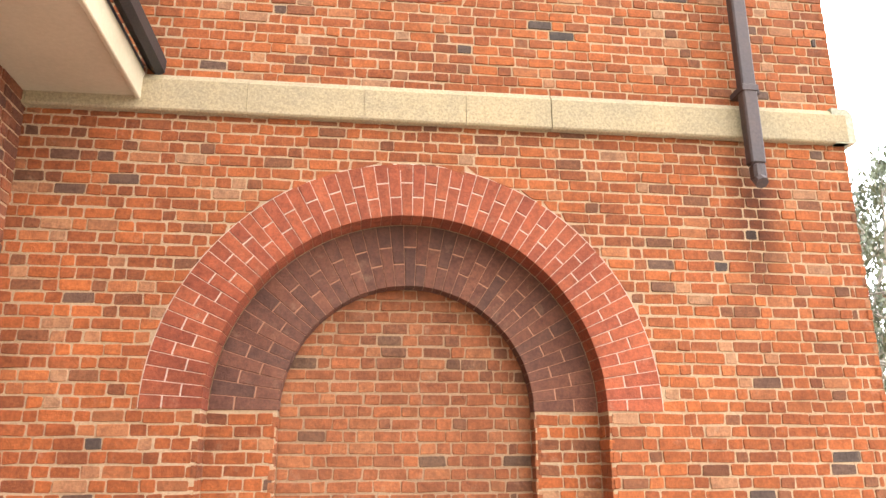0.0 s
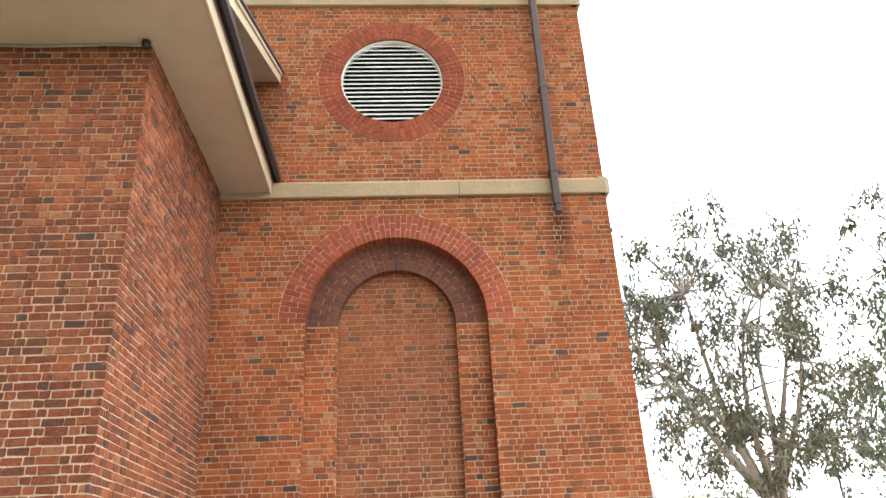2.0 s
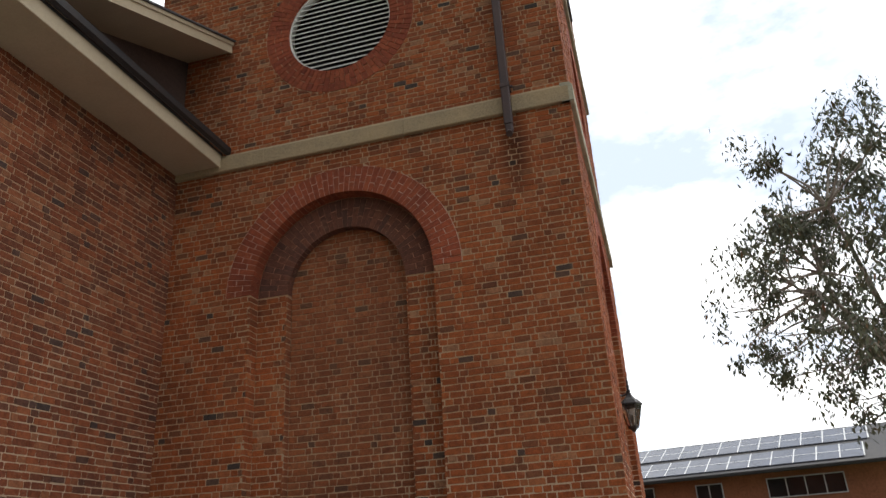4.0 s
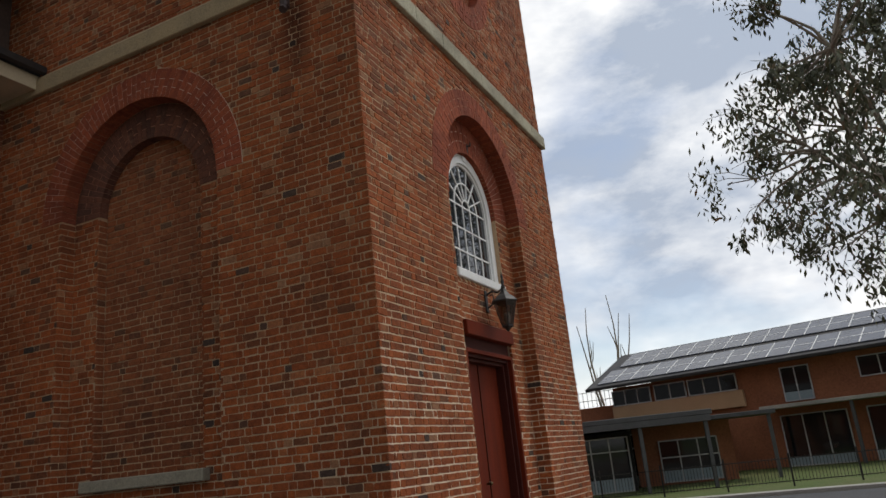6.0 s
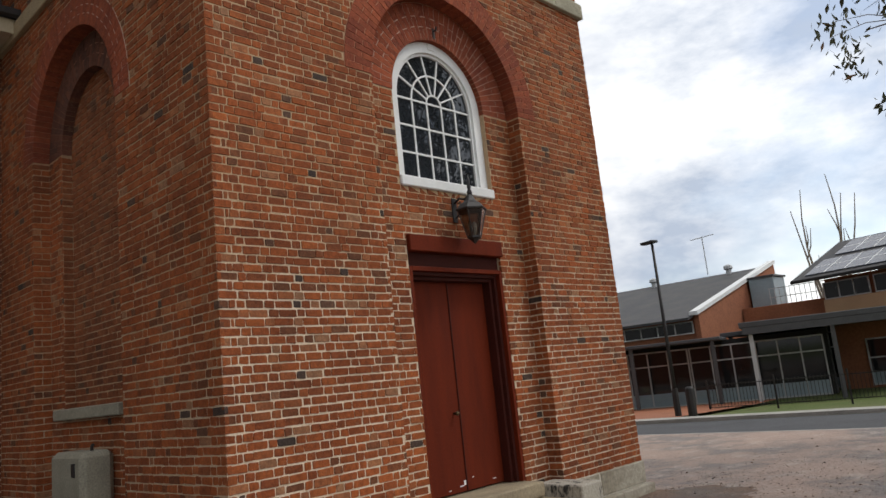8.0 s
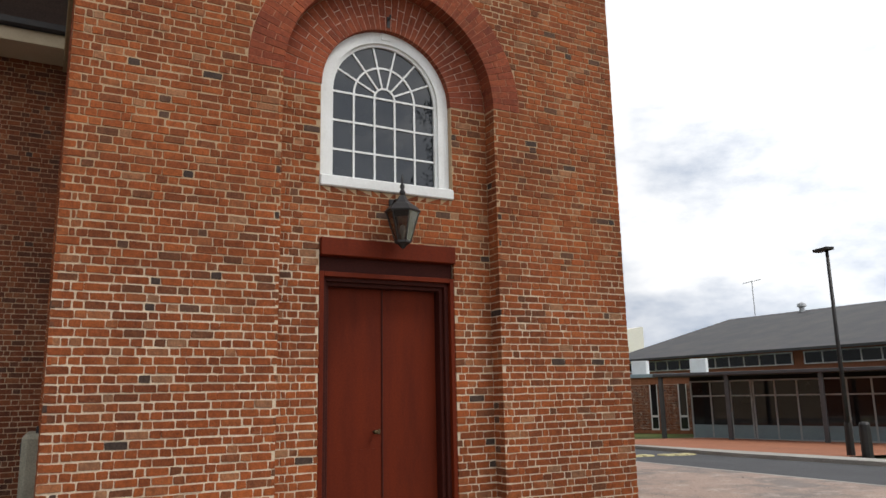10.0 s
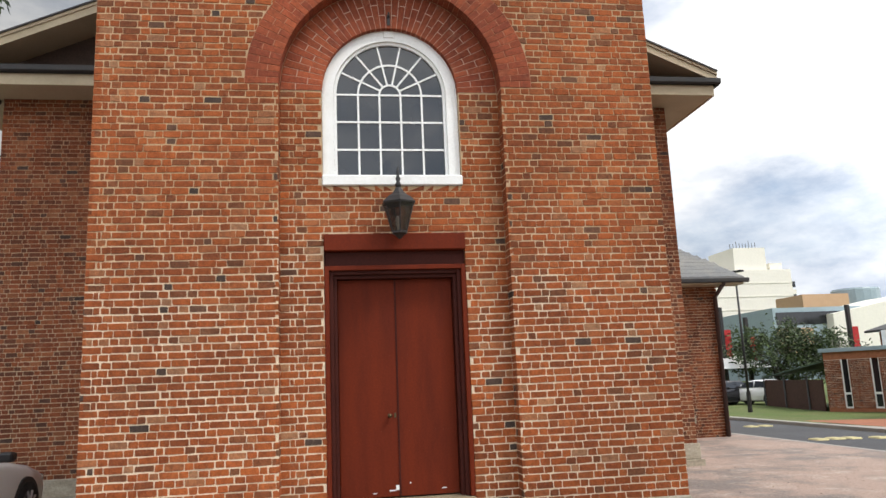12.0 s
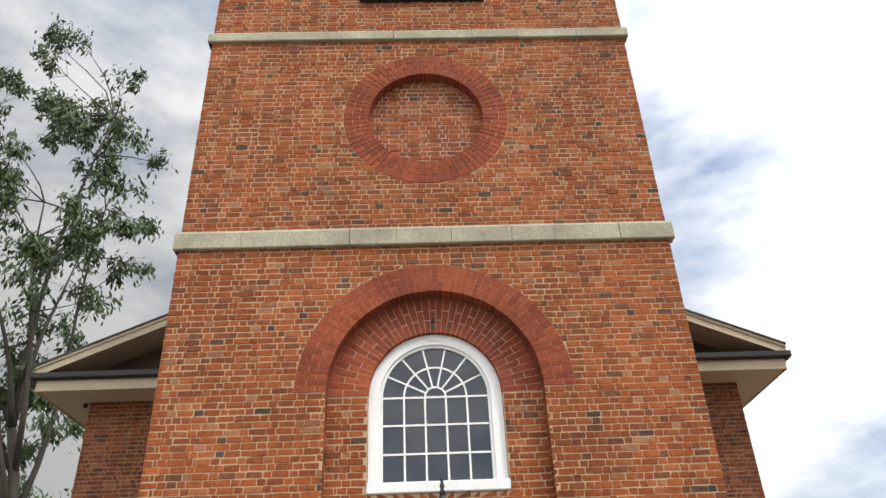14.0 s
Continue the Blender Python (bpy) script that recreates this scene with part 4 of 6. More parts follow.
# ---------------- steps ----------------
steps = thing("entrance_steps", "three worn sandstone steps between two stained stone blocks", "steps", at=(0, CB, 0))
for x0, x1, z0, z1, w in ((-0.5, 0.06, 0.36, 0.525, 0.788), (-0.1, 0.37, 0.185, 0.352, 0.785), (0.0, 0.66, -0.1, 0.178, 0.785)):
    part("step", Geo().box((x0, -w, z0), (x1, w + (0.05 if z1 < 0.2 else 0), z1), 0.014), mat_step, steps)
for y0, y1 in ((-1.19, -0.793), (0.84, 1.245)):
    part("stone_block", Geo().box((-0.15, y0, -0.1), (0.53, y1, 0.475), 0.015), mat_pedestal, steps, "stone block with black streaks")
part("threshold_side", Geo().box((-NICHE, -1.26, 0.3), (-0.16, -0.792, 0.428)).box((-NICHE, 0.792, 0.3), (-0.16, 1.26, 0.428)), mat_stone_grey, steps)

# ---------------- the nave behind the tower ----------------
NX, NY0, NY1, SOFFIT, OVER = -5.71, -3.3, 9.25, 7.07, 0.73
EX = NX + OVER
nave = thing("church_nave", "brick nave with wide cream eaves and low gable roof", "church")
nave_front_a = Face((NX, NY0, 0), (0, 1, 0), (1, 0, 0))
nave_front_b = Face((NX, WB, 0), (0, 1, 0), (1, 0, 0))
nave_side = Face((NX, NY0, 0), (-1, 0, 0), (0, -1, 0))
NC, NZ, NR0, NR1 = 2.75, 5.0, 1.05, 1.42


def nave_wall(name, face, width, arch, tall=True):
    g, b = Geo(), Geo()
    spans = [arch_span(NC, NR0, NZ, 2.2)] if arch else []
    sheet(g, face, 0, width, 0, SOFFIT + 0.3, -0.007, spans)
    if arch:
        reveal(g, face, arch_line(NC, NZ, NR0, 2.2), -0.007, -0.3, True)
        sheet(g, face, NC - NR0, NC + NR0, 2.2, NZ + NR0, -0.3)
    wall = part(name, g, mat_nave_mortar, nave, tidy=False)
    cut = [(NC, ring_half(NR0, NR1, NZ, NZ - 0.04, 2.2))] if arch else []
    lay(b, face, 0.0, min(width, 6.5), PLINTH - 0.02, SOFFIT + 0.02, cut)
    part("brickwork", b, mat_nave, wall, tidy=False)["kind"] = "stuff"
    if arch:
        ring_bricks(wall, face, NC, NZ, NR0 - 0.007, NR1, 0.0, math.pi, 0.004, -0.24)
    for k in range(int(min(width, 5) / 0.8) + 1):
        for z0, z1, out in ((0.12, PLINTH - 0.02, 0.04), (-0.2, 0.116, 0.09)):
            u0, u1 = (k * 0.8 if k else -out), min(k * 0.8 + 0.79, width + (out if face is nave_front_b else 0))
            if u1 - u0 < 0.1:
                continue
            p, q = face.at(u0, z0, -0.1), face.at(u1, z1, out)
            part("plinth_stone", Geo().box([min(a, c) for a, c in zip(p, q)], [max(a, c) for a, c in zip(p, q)], 0.012), mat_stone_grey, wall)
    return wall


nave_wall("nave_front_wall", nave_front_a, -NY0, False)
nave_wall("nave_front_wall", nave_front_b, NY1 - WB, False)
nave_wall("nave_side_wall", nave_side, 16.0, True)
part("nave_far_walls", Geo().box((-21.7, NY1 - 0.3, 0), (NX - 0.02, NY1 - 0.01, SOFFIT)).box((-21.72, NY0 + 0.02, 0), (-21.42, NY1 - 0.3, SOFFIT)), mat_nave, nave)
EY0, EY1 = NY0 - OVER, NY1 + OVER
for y0, y1 in ((EY0 + 0.02, 0.0), (WB, EY1 - 0.02)):
    part("soffit", Geo().box((NX - 0.01, y0, SOFFIT), (EX - 0.02, y1, SOFFIT + 0.03)), mat_cream, nave)
    part("fascia", Geo().box((EX - 0.035, y0 - 0.02, SOFFIT - 0.02), (EX, y1, SOFFIT + 0.19), 0.006), mat_cream, nave)
    g = Geo()
    prof = [(0.0, 0.0), (0.07, -0.06), (0.115, -0.03), (0.12, 0.06), (0.105, 0.06), (0.1, -0.015), (0.065, -0.04), (0.01, 0.01), (0.01, 0.06), (0.0, 0.06)]
    ys = (y0 - (0.1 if y0 < 0 else 0), y1 + (0.1 if y1 > 7 else 0))
    n = len(prof)
    g.add([(EX + 0.003 + a, y, SOFFIT + 0.24 + b) for y in ys for a, b in prof], [tuple(range(n)), tuple(range(2 * n - 1, n - 1, -1))] + [(i, i + n, (i + 1) % n + n, (i + 1) % n) for i in range(n)])
    part("gutter", g, mat_iron, nave, "dark iron gutter")
    part("pent_roof", Geo().add([(EX - 0.02, y0, SOFFIT + 0.25), (EX - 0.02, y1, SOFFIT + 0.25), (NX, y1, SOFFIT + 0.4), (NX, y0, SOFFIT + 0.4), (EX - 0.02, y0, SOFFIT + 0.2), (EX - 0.02, y1, SOFFIT + 0.2), (NX, y1, SOFFIT + 0.34), (NX, y0, SOFFIT + 0.34)], [(0, 1, 2, 3), (7, 6, 5, 4), (0, 4, 5, 1), (1, 5, 6, 2), (2, 6, 7, 3), (3, 7, 4, 0)]), mat_roof, nave)
for s, y in ((-1, EY0), (1, EY1)):
    lo, hi = (y + 0.02, NY0 - 0.01) if s < 0 else (NY1 + 0.01, y - 0.02)
    part("side_soffit", Geo().box((-22, lo, SOFFIT - 0.002), (NX - 0.012, hi, SOFFIT + 0.028)).box((NX - 0.012, lo, SOFFIT - 0.002), (EX - 0.036, hi if s > 0 else hi, SOFFIT - 0.001)), mat_cream, nave)
    part("side_fascia", Geo().box((-22, min(y, y - s * 0.03), SOFFIT - 0.02), (EX - 0.036, max(y, y - s * 0.03), SOFFIT + 0.19), 0.005), mat_cream, nave)
    part("side_gutter", Geo().box((-22, min(y + s * 0.003, y + s * 0.115), SOFFIT + 0.19), (EX, max(y + s * 0.003, y + s * 0.115), SOFFIT + 0.3), 0.02), mat_iron, nave)
# gable: raking boards, raking soffits, roof slopes and the tympanum, painted dark for the shade under the rake
SLOPE, MID = 0.43, (NY0 + NY1) / 2
EAVE_Z = SOFFIT + 0.3


def rake_z(y):
    return EAVE_Z + (min(y - EY0, EY1 - y)) * SLOPE


def raked(y0, y1, x0, x1, low, high):
    """A slab that follows the roof pitch between two places across the gable."""
    vs = [(x, y, rake_z(y) + h) for x in (x0, x1) for y in (y0, y1) for h in (low, high)]
    return Geo().add(vs, [(0, 2, 3, 1), (4, 5, 7, 6), (0, 1, 5, 4), (2, 6, 7, 3), (0, 4, 6, 2), (1, 3, 7, 5)])


for y0, y1 in ((EY0 - 0.05, 0.0), (EY1 + 0.05, WB)):
    part("bargeboard", raked(y0, y1, EX - 0.0, EX + 0.035, -0.03, 0.15), mat_cream, nave)
    part("barge_moulding", raked(y0, y1, EX + 0.0, EX + 0.06, 0.11, 0.17), mat_cream, nave)
    part("raking_soffit", raked(y0, y1, NX, EX, -0.01, 0.02), mat_cream, nave)
    part("tile_edge", raked(y0, y1, EX - 0.1, EX + 0.09, 0.171, 0.2), mat_roof, nave)
    part("roof", raked(y0, y1, -6.28, EX - 0.1, 0.1, 0.2), mat_slate, nave, "grey slate roof slope")
for y0, y1 in ((EY0 - 0.05, MID), (EY1 + 0.05, MID)):
    part("roof", raked(y0, y1, -22, -6.281, 0.1, 0.2), mat_slate, nave, "grey slate roof slope")
for y0, y1 in ((NY0, 0.0), (WB, NY1)):
    z0 = SOFFIT + 0.3
    part("tympanum", Geo().add([(NX - d, y, z) for d in (0, 0.2) for y, z in ((y0, z0), (y1, z0), (y1, rake_z(y1)), (y0, rake_z(y0)))], [(0, 1, 2, 3), (7, 6, 5, 4), (0, 4, 5, 1), (1, 5, 6, 2), (2, 6, 7, 3), (3, 7, 4, 0)]), mat_shaded_tympanum, nave)
# cable and small lamp under the eaves
conduit = thing("eaves_cable", "grey cable looped along the nave wall under the eaves", "cable", at=(NX, NY0, SOFFIT))
part("cable", Geo().tube([(-0.02, -0.04, -0.03), (-0.4, -0.05, -0.02), (-1.2, -0.04, -0.035), (-1.7, -0.08, -0.04), (-1.9, -0.25, -0.05), (-2.1, -0.45, -0.04), (-2.6, -0.5, -0.035)], 0.012, 6), mat_cement, conduit)
part("junction_box", Geo().box((-1.95, -0.32, -0.09), (-1.8, -0.2, -0.002), 0.01), mat_cement, conduit)
part("sensor", Geo().lathe([(0.02, -0.1), (0.045, -0.08), (0.045, -0.02), (0.02, -0.002)], (-0.03, -0.1, 0), 10), mat_iron, conduit)

# ---------------- vestry beyond the nave ----------------
VX, VY, VH = -11.2, 12.95, 4.12
vestry = thing("vestry", "low brick vestry with a hipped slate roof", "building")
vw = part("vestry_wall", Geo().box((-17, NY1, -0.2), (VX - 0.01, VY - 0.01, VH)), mat_nave_mortar, vestry)
b = Geo()
lay(b, Face((VX, NY1, 0), (0, 1, 0), (1, 0, 0)), 1.2, VY - NY1, -0.1, VH)
part("brickwork", b, mat_nave, vw, tidy=False)["kind"] = "stuff"
VE = 0.55
ridge = (-12.6, 11.0, 12.05, 5.6)
corner = [(VX + VE, NY1, VH + 0.1), (VX + VE, VY + VE, VH + 0.1), (-17, VY + VE, VH + 0.1), (ridge[0], ridge[2], ridge[3]), (ridge[0], NY1, ridge[3]), (-17, ridge[2], ridge[3])]
part("roof", Geo().add(corner + [(x, y, z - 0.12) for x, y, z in corner], [(0, 1, 3, 4), (1, 2, 5, 3), (6, 10, 9, 7), (7, 9, 11, 8), (0, 6, 7, 1), (1, 7, 8, 2)]), mat_slate, vestry)
g = Geo()
for r in range(11):
    t0, t1 = r / 11, (r + 1.12) / 11
    w0 = NY1 + 1.6
    edge = VY + VE - 0.02
    for k in range(14):
        y = w0 + (k + 0.5 * (r % 2)) * 0.3
        hi_lim = edge - (edge - ridge[2]) * t0
        if y + 0.29 > hi_lim:
            continue
        at = lambda t, yy, up: (VX + VE + (ridge[0] - VX - VE) * t, yy, VH + 0.1 + (ridge[3] - VH - 0.1) * t + up)  # noqa: E731
        up = 0.012 + rnd.uniform(0, 0.006)
        g.add([at(t0, y, up), at(t0, y + 0.285, up), at(t1, y + 0.285, 0.006), at(t1, y, 0.006), at(t0, y, 0.001), at(t0, y + 0.285, 0.001)], [(0, 1, 2, 3), (0, 4, 5, 1)])
part("slating", g, mat_slate, vestry, "overlapping grey slates", tidy=False)["kind"] = "stuff"
part("fascia", Geo().box((VX, NY1 + 0.02, VH - 0.1), (VX + VE - 0.01, VY + VE - 0.02, VH - 0.02)), mat_cream, vestry)
part("gutter", Geo().box((VX + VE, NY1 + 0.02, VH - 0.06), (VX + VE + 0.1, VY + VE + 0.1, VH + 0.06), 0.02), mat_iron, vestry)
part("downpipe", Geo().tube([(VX + VE, VY - 0.05, VH - 0.06), (VX + 0.12, VY - 0.12, VH - 0.4), (VX + 0.08, VY - 0.12, -0.05)], 0.06, 8), mat_pipe, vestry, "brown downpipe", True)
part("vent_brick", Geo().box((VX - 0.005, 11.75, 0.38), (VX + 0.012, 12.0, 0.58), 0.004), mat_cement, vestry)

# ---------------- ground ----------------


def gz(y):
    return -0.35 * min(max((y - 13.4) / 12.6, 0), 1)


g = Geo()
ys = [-3000, -300, -60, 0, 13.4, 15, 17, 19, 21, 23.5, 26, 60, 300, 3000]
xs = [-3000, -300, -60, -30, 0, 30, 60, 300, 3000]
k = len(xs)
g.add([(x, y, gz(y) - 0.02) for y in ys for x in xs], [(j * k + i, j * k + i + 1, (j + 1) * k + i + 1, (j + 1) * k + i) for j in range(len(ys) - 1) for i in range(k - 1)])
solo("ground", g, mat_grass, "flat grassy ground reaching to the horizon", "ground", "structure")


def strip(lo, hi, lift, x_list):
    """A sheet between two lines across the plan, lying on the ground."""
    g = Geo()
    n = 5
    for x in x_list:
        for j in range(n):
            y = lo(x) + (hi(x) - lo(x)) * j / (n - 1)
            g.v.append((x, y, gz(y) + lift))
    for i in range(len(x_list) - 1):
        for j in range(n - 1):
            a = i * n + j
            g.f.append((a, a + n, a + n + 1, a + 1))
    return g


far_kerb = lambda x: 17.2 if x < -8 else min(17.2 + (x + 8) * 0.15, 19.2)  # noqa: E731
XS = [-80, -40, -20, -14, -8, -5, -2, 2, 6, 10, 20, 40, 80]
solo("side_yard", strip(lambda x: -40, lambda x: -0.9, 0.0, [-12, 0, 40]), mat_gravel, "dark gravelly asphalt yard beside the church", "pavement", "structure")
solo("forecourt", strip(lambda x: -0.9, lambda x: 13.4, 0.0, [-12, 0, 40]), mat_pink, "worn pinkish asphalt forecourt round the church", "pavement", "structure")
solo("forecourt_edge", strip(lambda x: 12.9, lambda x: 13.4, 0.004, [-80, -12.01]), mat_pink, "strip of asphalt beside the road", "pavement", "structure")
solo("road", strip(lambda x: 13.4, lambda x: far_kerb(x), -0.004, XS), mat_asphalt, "grey asphalt side road with a far kerb", "road", "structure")
solo("road_edge_line", strip(lambda x: 13.36, lambda x: 13.52, 0.004, [-80, 0, 80]), mat_concrete, "pale concrete strip at the road edge", "kerb", "structure")
g = strip(lambda x: far_kerb(x), lambda x: far_kerb(x) + 0.16, 0.1, XS)
for i in range(len(XS) - 1):
    x0, x1 = XS[i], XS[i + 1]
    g.add([(x0, far_kerb(x0), gz(far_kerb(x0)) - 0.05), (x1, far_kerb(x1), gz(far_kerb(x1)) - 0.05), (x1, far_kerb(x1), gz(far_kerb(x1)) + 0.1), (x0, far_kerb(x0), gz(far_kerb(x0)) + 0.1)], [(0, 1, 2, 3)])
solo("kerb", g, mat_concrete, "worn concrete kerb", "kerb", "structure")
solo("far_pavement", strip(lambda x: far_kerb(x) + 0.16, lambda x: far_kerb(x) + (1.3 if x > -9 else 0.5), 0.09, XS), mat_concrete, "pale concrete footpath", "pavement", "structure")
solo("brick_paving", strip(lambda x: far_kerb(x) + 1.0, lambda x: 26.5 + 0.3 * (x + 10), 0.08, [-16, -12, -8, -6]), mat_brick_far, "red brick paving before the school hall", "pavement", "structure")
for x, y in ((-9.2, 14.1), (-9.35, 14.65), (-9.36, 15.1), (-9.3, 15.8), (-9.28, 16.2), (-9.28, 16.6), (-14.6, 15.5), (-14.8, 16.1)):
    solo("road_marker", Geo().box((-0.22, -0.16, -0.03), (0.22, 0.16, 0.035), 0.03), mat_paint_yellow, "faded yellow bar of a road hump", "road marker", group="road hump bars", at=(x, y, gz(y)))


def blotch(name, centre, rx, ry, material, label, lift, seed, n=140):
    r = random.Random(seed)
    rim = []
    for i in range(n):
        a = 2 * math.pi * i / n
        s = 0.92 + 0.13 * math.sin(3 * a + seed) + 0.08 * math.sin(7 * a + 2 * seed) + 0.05 * math.sin(13 * a) + r.uniform(-0.06, 0.06)
        rim.append((rx * s * math.cos(a), ry * s * math.sin(a), 0))
    g = Geo().add([(0, 0, 0)] + rim, [(0, i + 1, (i + 1) % n + 1) for i in range(n)])
    return solo(name, g, material, label, "ground", "structure", at=(*centre, lift))


blotch("dirt_patch", (0.75, 0.3), 0.65, 0.95, mat_dirt, "bare red-brown dirt beside the plinth", 0.005, 3)
blotch("dirt_patch", (0.75, 6.1), 0.9, 0.75, mat_dirt, "bare red-brown dirt beside the plinth", 0.005, 4)
blotch("gravel_patch", (0.3, -1.3), 1.3, 1.0, mat_gravel, "loose grey gravel beside the tower", 0.006, 6)
blotch("gravel_patch", (-2.4, -1.0), 3.2, 0.9, mat_gravel, "loose grey gravel along the side wall", 0.004, 8)
lawn = solo("park_lawn", Geo().add([(-12.02, -40, 0.002), (-12.02, 12.85, 0.002), (-80, 12.85, 0.002), (-80, -40, 0.002)], [(0, 1, 2, 3)]), mat_grass, "shaded lawn beside the church", "lawn", "structure")

# loose grit, chips of stone and dead leaves on the forecourt
grit = Geo()
gr = random.Random(41)
for k in range(5200):
    near = k % 3
    if near == 0:
        x, y = 0.2 + abs(gr.gauss(0, 0.5)), gr.uniform(-2.2, 8.0)
    elif near == 1:
        x, y = gr.gauss(2.2, 1.4), gr.gauss(7.4, 1.5)
    else:
        x, y = gr.uniform(-5.5, 9), gr.uniform(-4, 13)
    if -5.6 < x < 0.1 and -0.1 < y < 6.4 or x < -5.6 and y > -3.3 or 0 < x < 3.2 and 0.95 < y < 5.6:
        continue
    s = gr.uniform(0.004, 0.012) if gr.random() < 0.93 else gr.uniform(0.012, 0.026)
    a = gr.uniform(0, 6.3)
    e = [(x + s * math.cos(a + i * 2.09) * gr.uniform(0.6, 1.3), y + s * math.sin(a + i * 2.09) * gr.uniform(0.6, 1.3), 0.002) for i in range(3)]
    grit.add(e + [(x, y, 0.004 + s * gr.uniform(0.3, 0.8))], [(0, 1, 3), (1, 2, 3), (2, 0, 3)])
solo("ground_litter", grit, mat_litter, "scattered grit, stone chips and dead leaves", "gravel", "stuff")

flags = thing("flagstones", "mossy sandstone flags before the steps", "paving", kind="structure", at=(0, 0, 0))
part("bed", Geo().add([(0.3, 0.92, 0.007), (3.1, 0.92, 0.007), (3.1, 5.6, 0.007), (0.3, 5.6, 0.007)], [(0, 1, 2, 3)]), mat_dirt, flags)
x, row = 0.22, 0
while x < 3.0:
    d = rnd.uniform(0.34, 0.5)
    y = 0.95 + rnd.uniform(0, 0.25)
    while y < 5.4:
        w = rnd.uniform(0.55, 0.95)
        e = min(y + w, 5.55)
        if x > 0.5 or y > CB + 1.25 or e < CB - 1.2:
            h = 0.028 + rnd.uniform(-0.008, 0.008)
            part("flagstone", Geo().box((x + 0.008, y + 0.008, -0.03), (x + d - 0.008, e - 0.008, h), 0.008), mat_flag, flags)
        y = e
    x += d
    row += 1


# ---------------- trees ----------------
def bent(a, b, r, sag=0.12, n=5):
    a, b = Vector(a), Vector(b)
    size = (b - a).length
    wob = [Vector((r.uniform(-1, 1), r.uniform(-1, 1), r.uniform(-0.4, 1))) * size * sag for _ in range(2)]
    out = []
    for i in range(n + 1):
        t = i / n
        out.append(a + (b - a) * t + wob[0] * math.sin(math.pi * t) * 0.6 + wob[1] * math.sin(2 * math.pi * t) * 0.3)
    return out


def tree(name, label, base, trunk_top, centre, radii, clumps, leaf_n, leaf_size, clump_r, bark, leaf, seed, trunk_r=0.3, limbs=7, hang=0.6, group=""):
    """A tapered trunk, main limbs, branches to each clump, and clumps of many small leaves."""
    r = random.Random(seed)
    ob = thing(name, label, "tree", group, at=base)
    o = Vector(base)
    top, mid = Vector(trunk_top) - o, Vector(centre) - o
    wood, foliage = Geo(), Geo()
    line = bent((0, 0, -0.15), top, r, 0.05, 6)
    wood.tube(line, [trunk_r * (1.25 - 0.5 * i / 6) for i in range(7)], 9)
    tips = []
    while len(tips) < clumps:
        v = Vector((r.gauss(0, 1), r.gauss(0, 1), r.gauss(0, 1))).normalized() * r.uniform(0.35, 1.0) ** 0.6
        tips.append(mid + Vector((v.x * radii[0], v.y * radii[1], v.z * radii[2])))
    ends = []
    for k in range(limbs):
        a = 2 * math.pi * k / limbs + r.uniform(-0.3, 0.3)
        up = r.uniform(-0.25, 0.75)
        ends.append(mid + Vector((math.cos(a) * radii[0] * 0.55, math.sin(a) * radii[1] * 0.55, up * radii[2] * 0.7)))
    limb_lines = []
    for e in ends:
        start = line[r.choice((4, 5, 6, 6))]
        pts = bent(start, e, r, 0.1, 6)
        wood.tube(pts, [trunk_r * (0.55 - 0.42 * i / 6) for i in range(7)], 7)
        limb_lines.append(pts)
    for t in tips:
        pts = min(limb_lines, key=lambda q: min((p - t).length for p in q[2:]))
        start = min(pts[2:], key=lambda p: (p - t).length + 0.3 * abs(p.z - t.z))
        br = bent(start, t, r, 0.12, 4)
        wood.tube(br, [trunk_r * (0.17 - 0.032 * i) for i in range(5)], 5, False)
        for _ in range(3):
            e = t + Vector((r.uniform(-1, 1), r.uniform(-1, 1), r.uniform(-0.8, 0.8))) * clump_r
            wood.tube([br[3], (br[3] + e) / 2 + Vector((0, 0, 0.1)), e], [trunk_r * 0.05, trunk_r * 0.035, trunk_r * 0.02], 4, False)
        for _ in range(r.randint(2, 4)):
            c = t + Vector((r.gauss(0, 0.5), r.gauss(0, 0.5), r.gauss(0, 0.4))) * clump_r
            rad = clump_r * r.uniform(0.35, 0.75)
            for _ in range(leaf_n // 3):
                p = c + Vector((r.gauss(0, 0.5), r.gauss(0, 0.5), r.gauss(0, 0.55))) * rad
                way = Vector((r.uniform(-1, 1), r.uniform(-1, 1), -hang * 2 + r.uniform(-0.6, 0.9))).normalized()
                wide = way.cross(Vector((r.uniform(-1, 1), r.uniform(-1, 1), r.uniform(-1, 1)))).normalized()
                s = leaf_size * r.uniform(0.6, 1.3)
                foliage.add([p, p + way * s * 0.5 + wide * s * 0.17, p + way * s, p + way * s * 0.5 - wide * s * 0.17], [(0, 1, 2, 3)])
    part("trunk", wood, bark, ob, "branching trunk and limbs", True, tidy=False)
    part("crown", foliage, leaf, ob, "open crown of small leaves", tidy=False)
    return ob


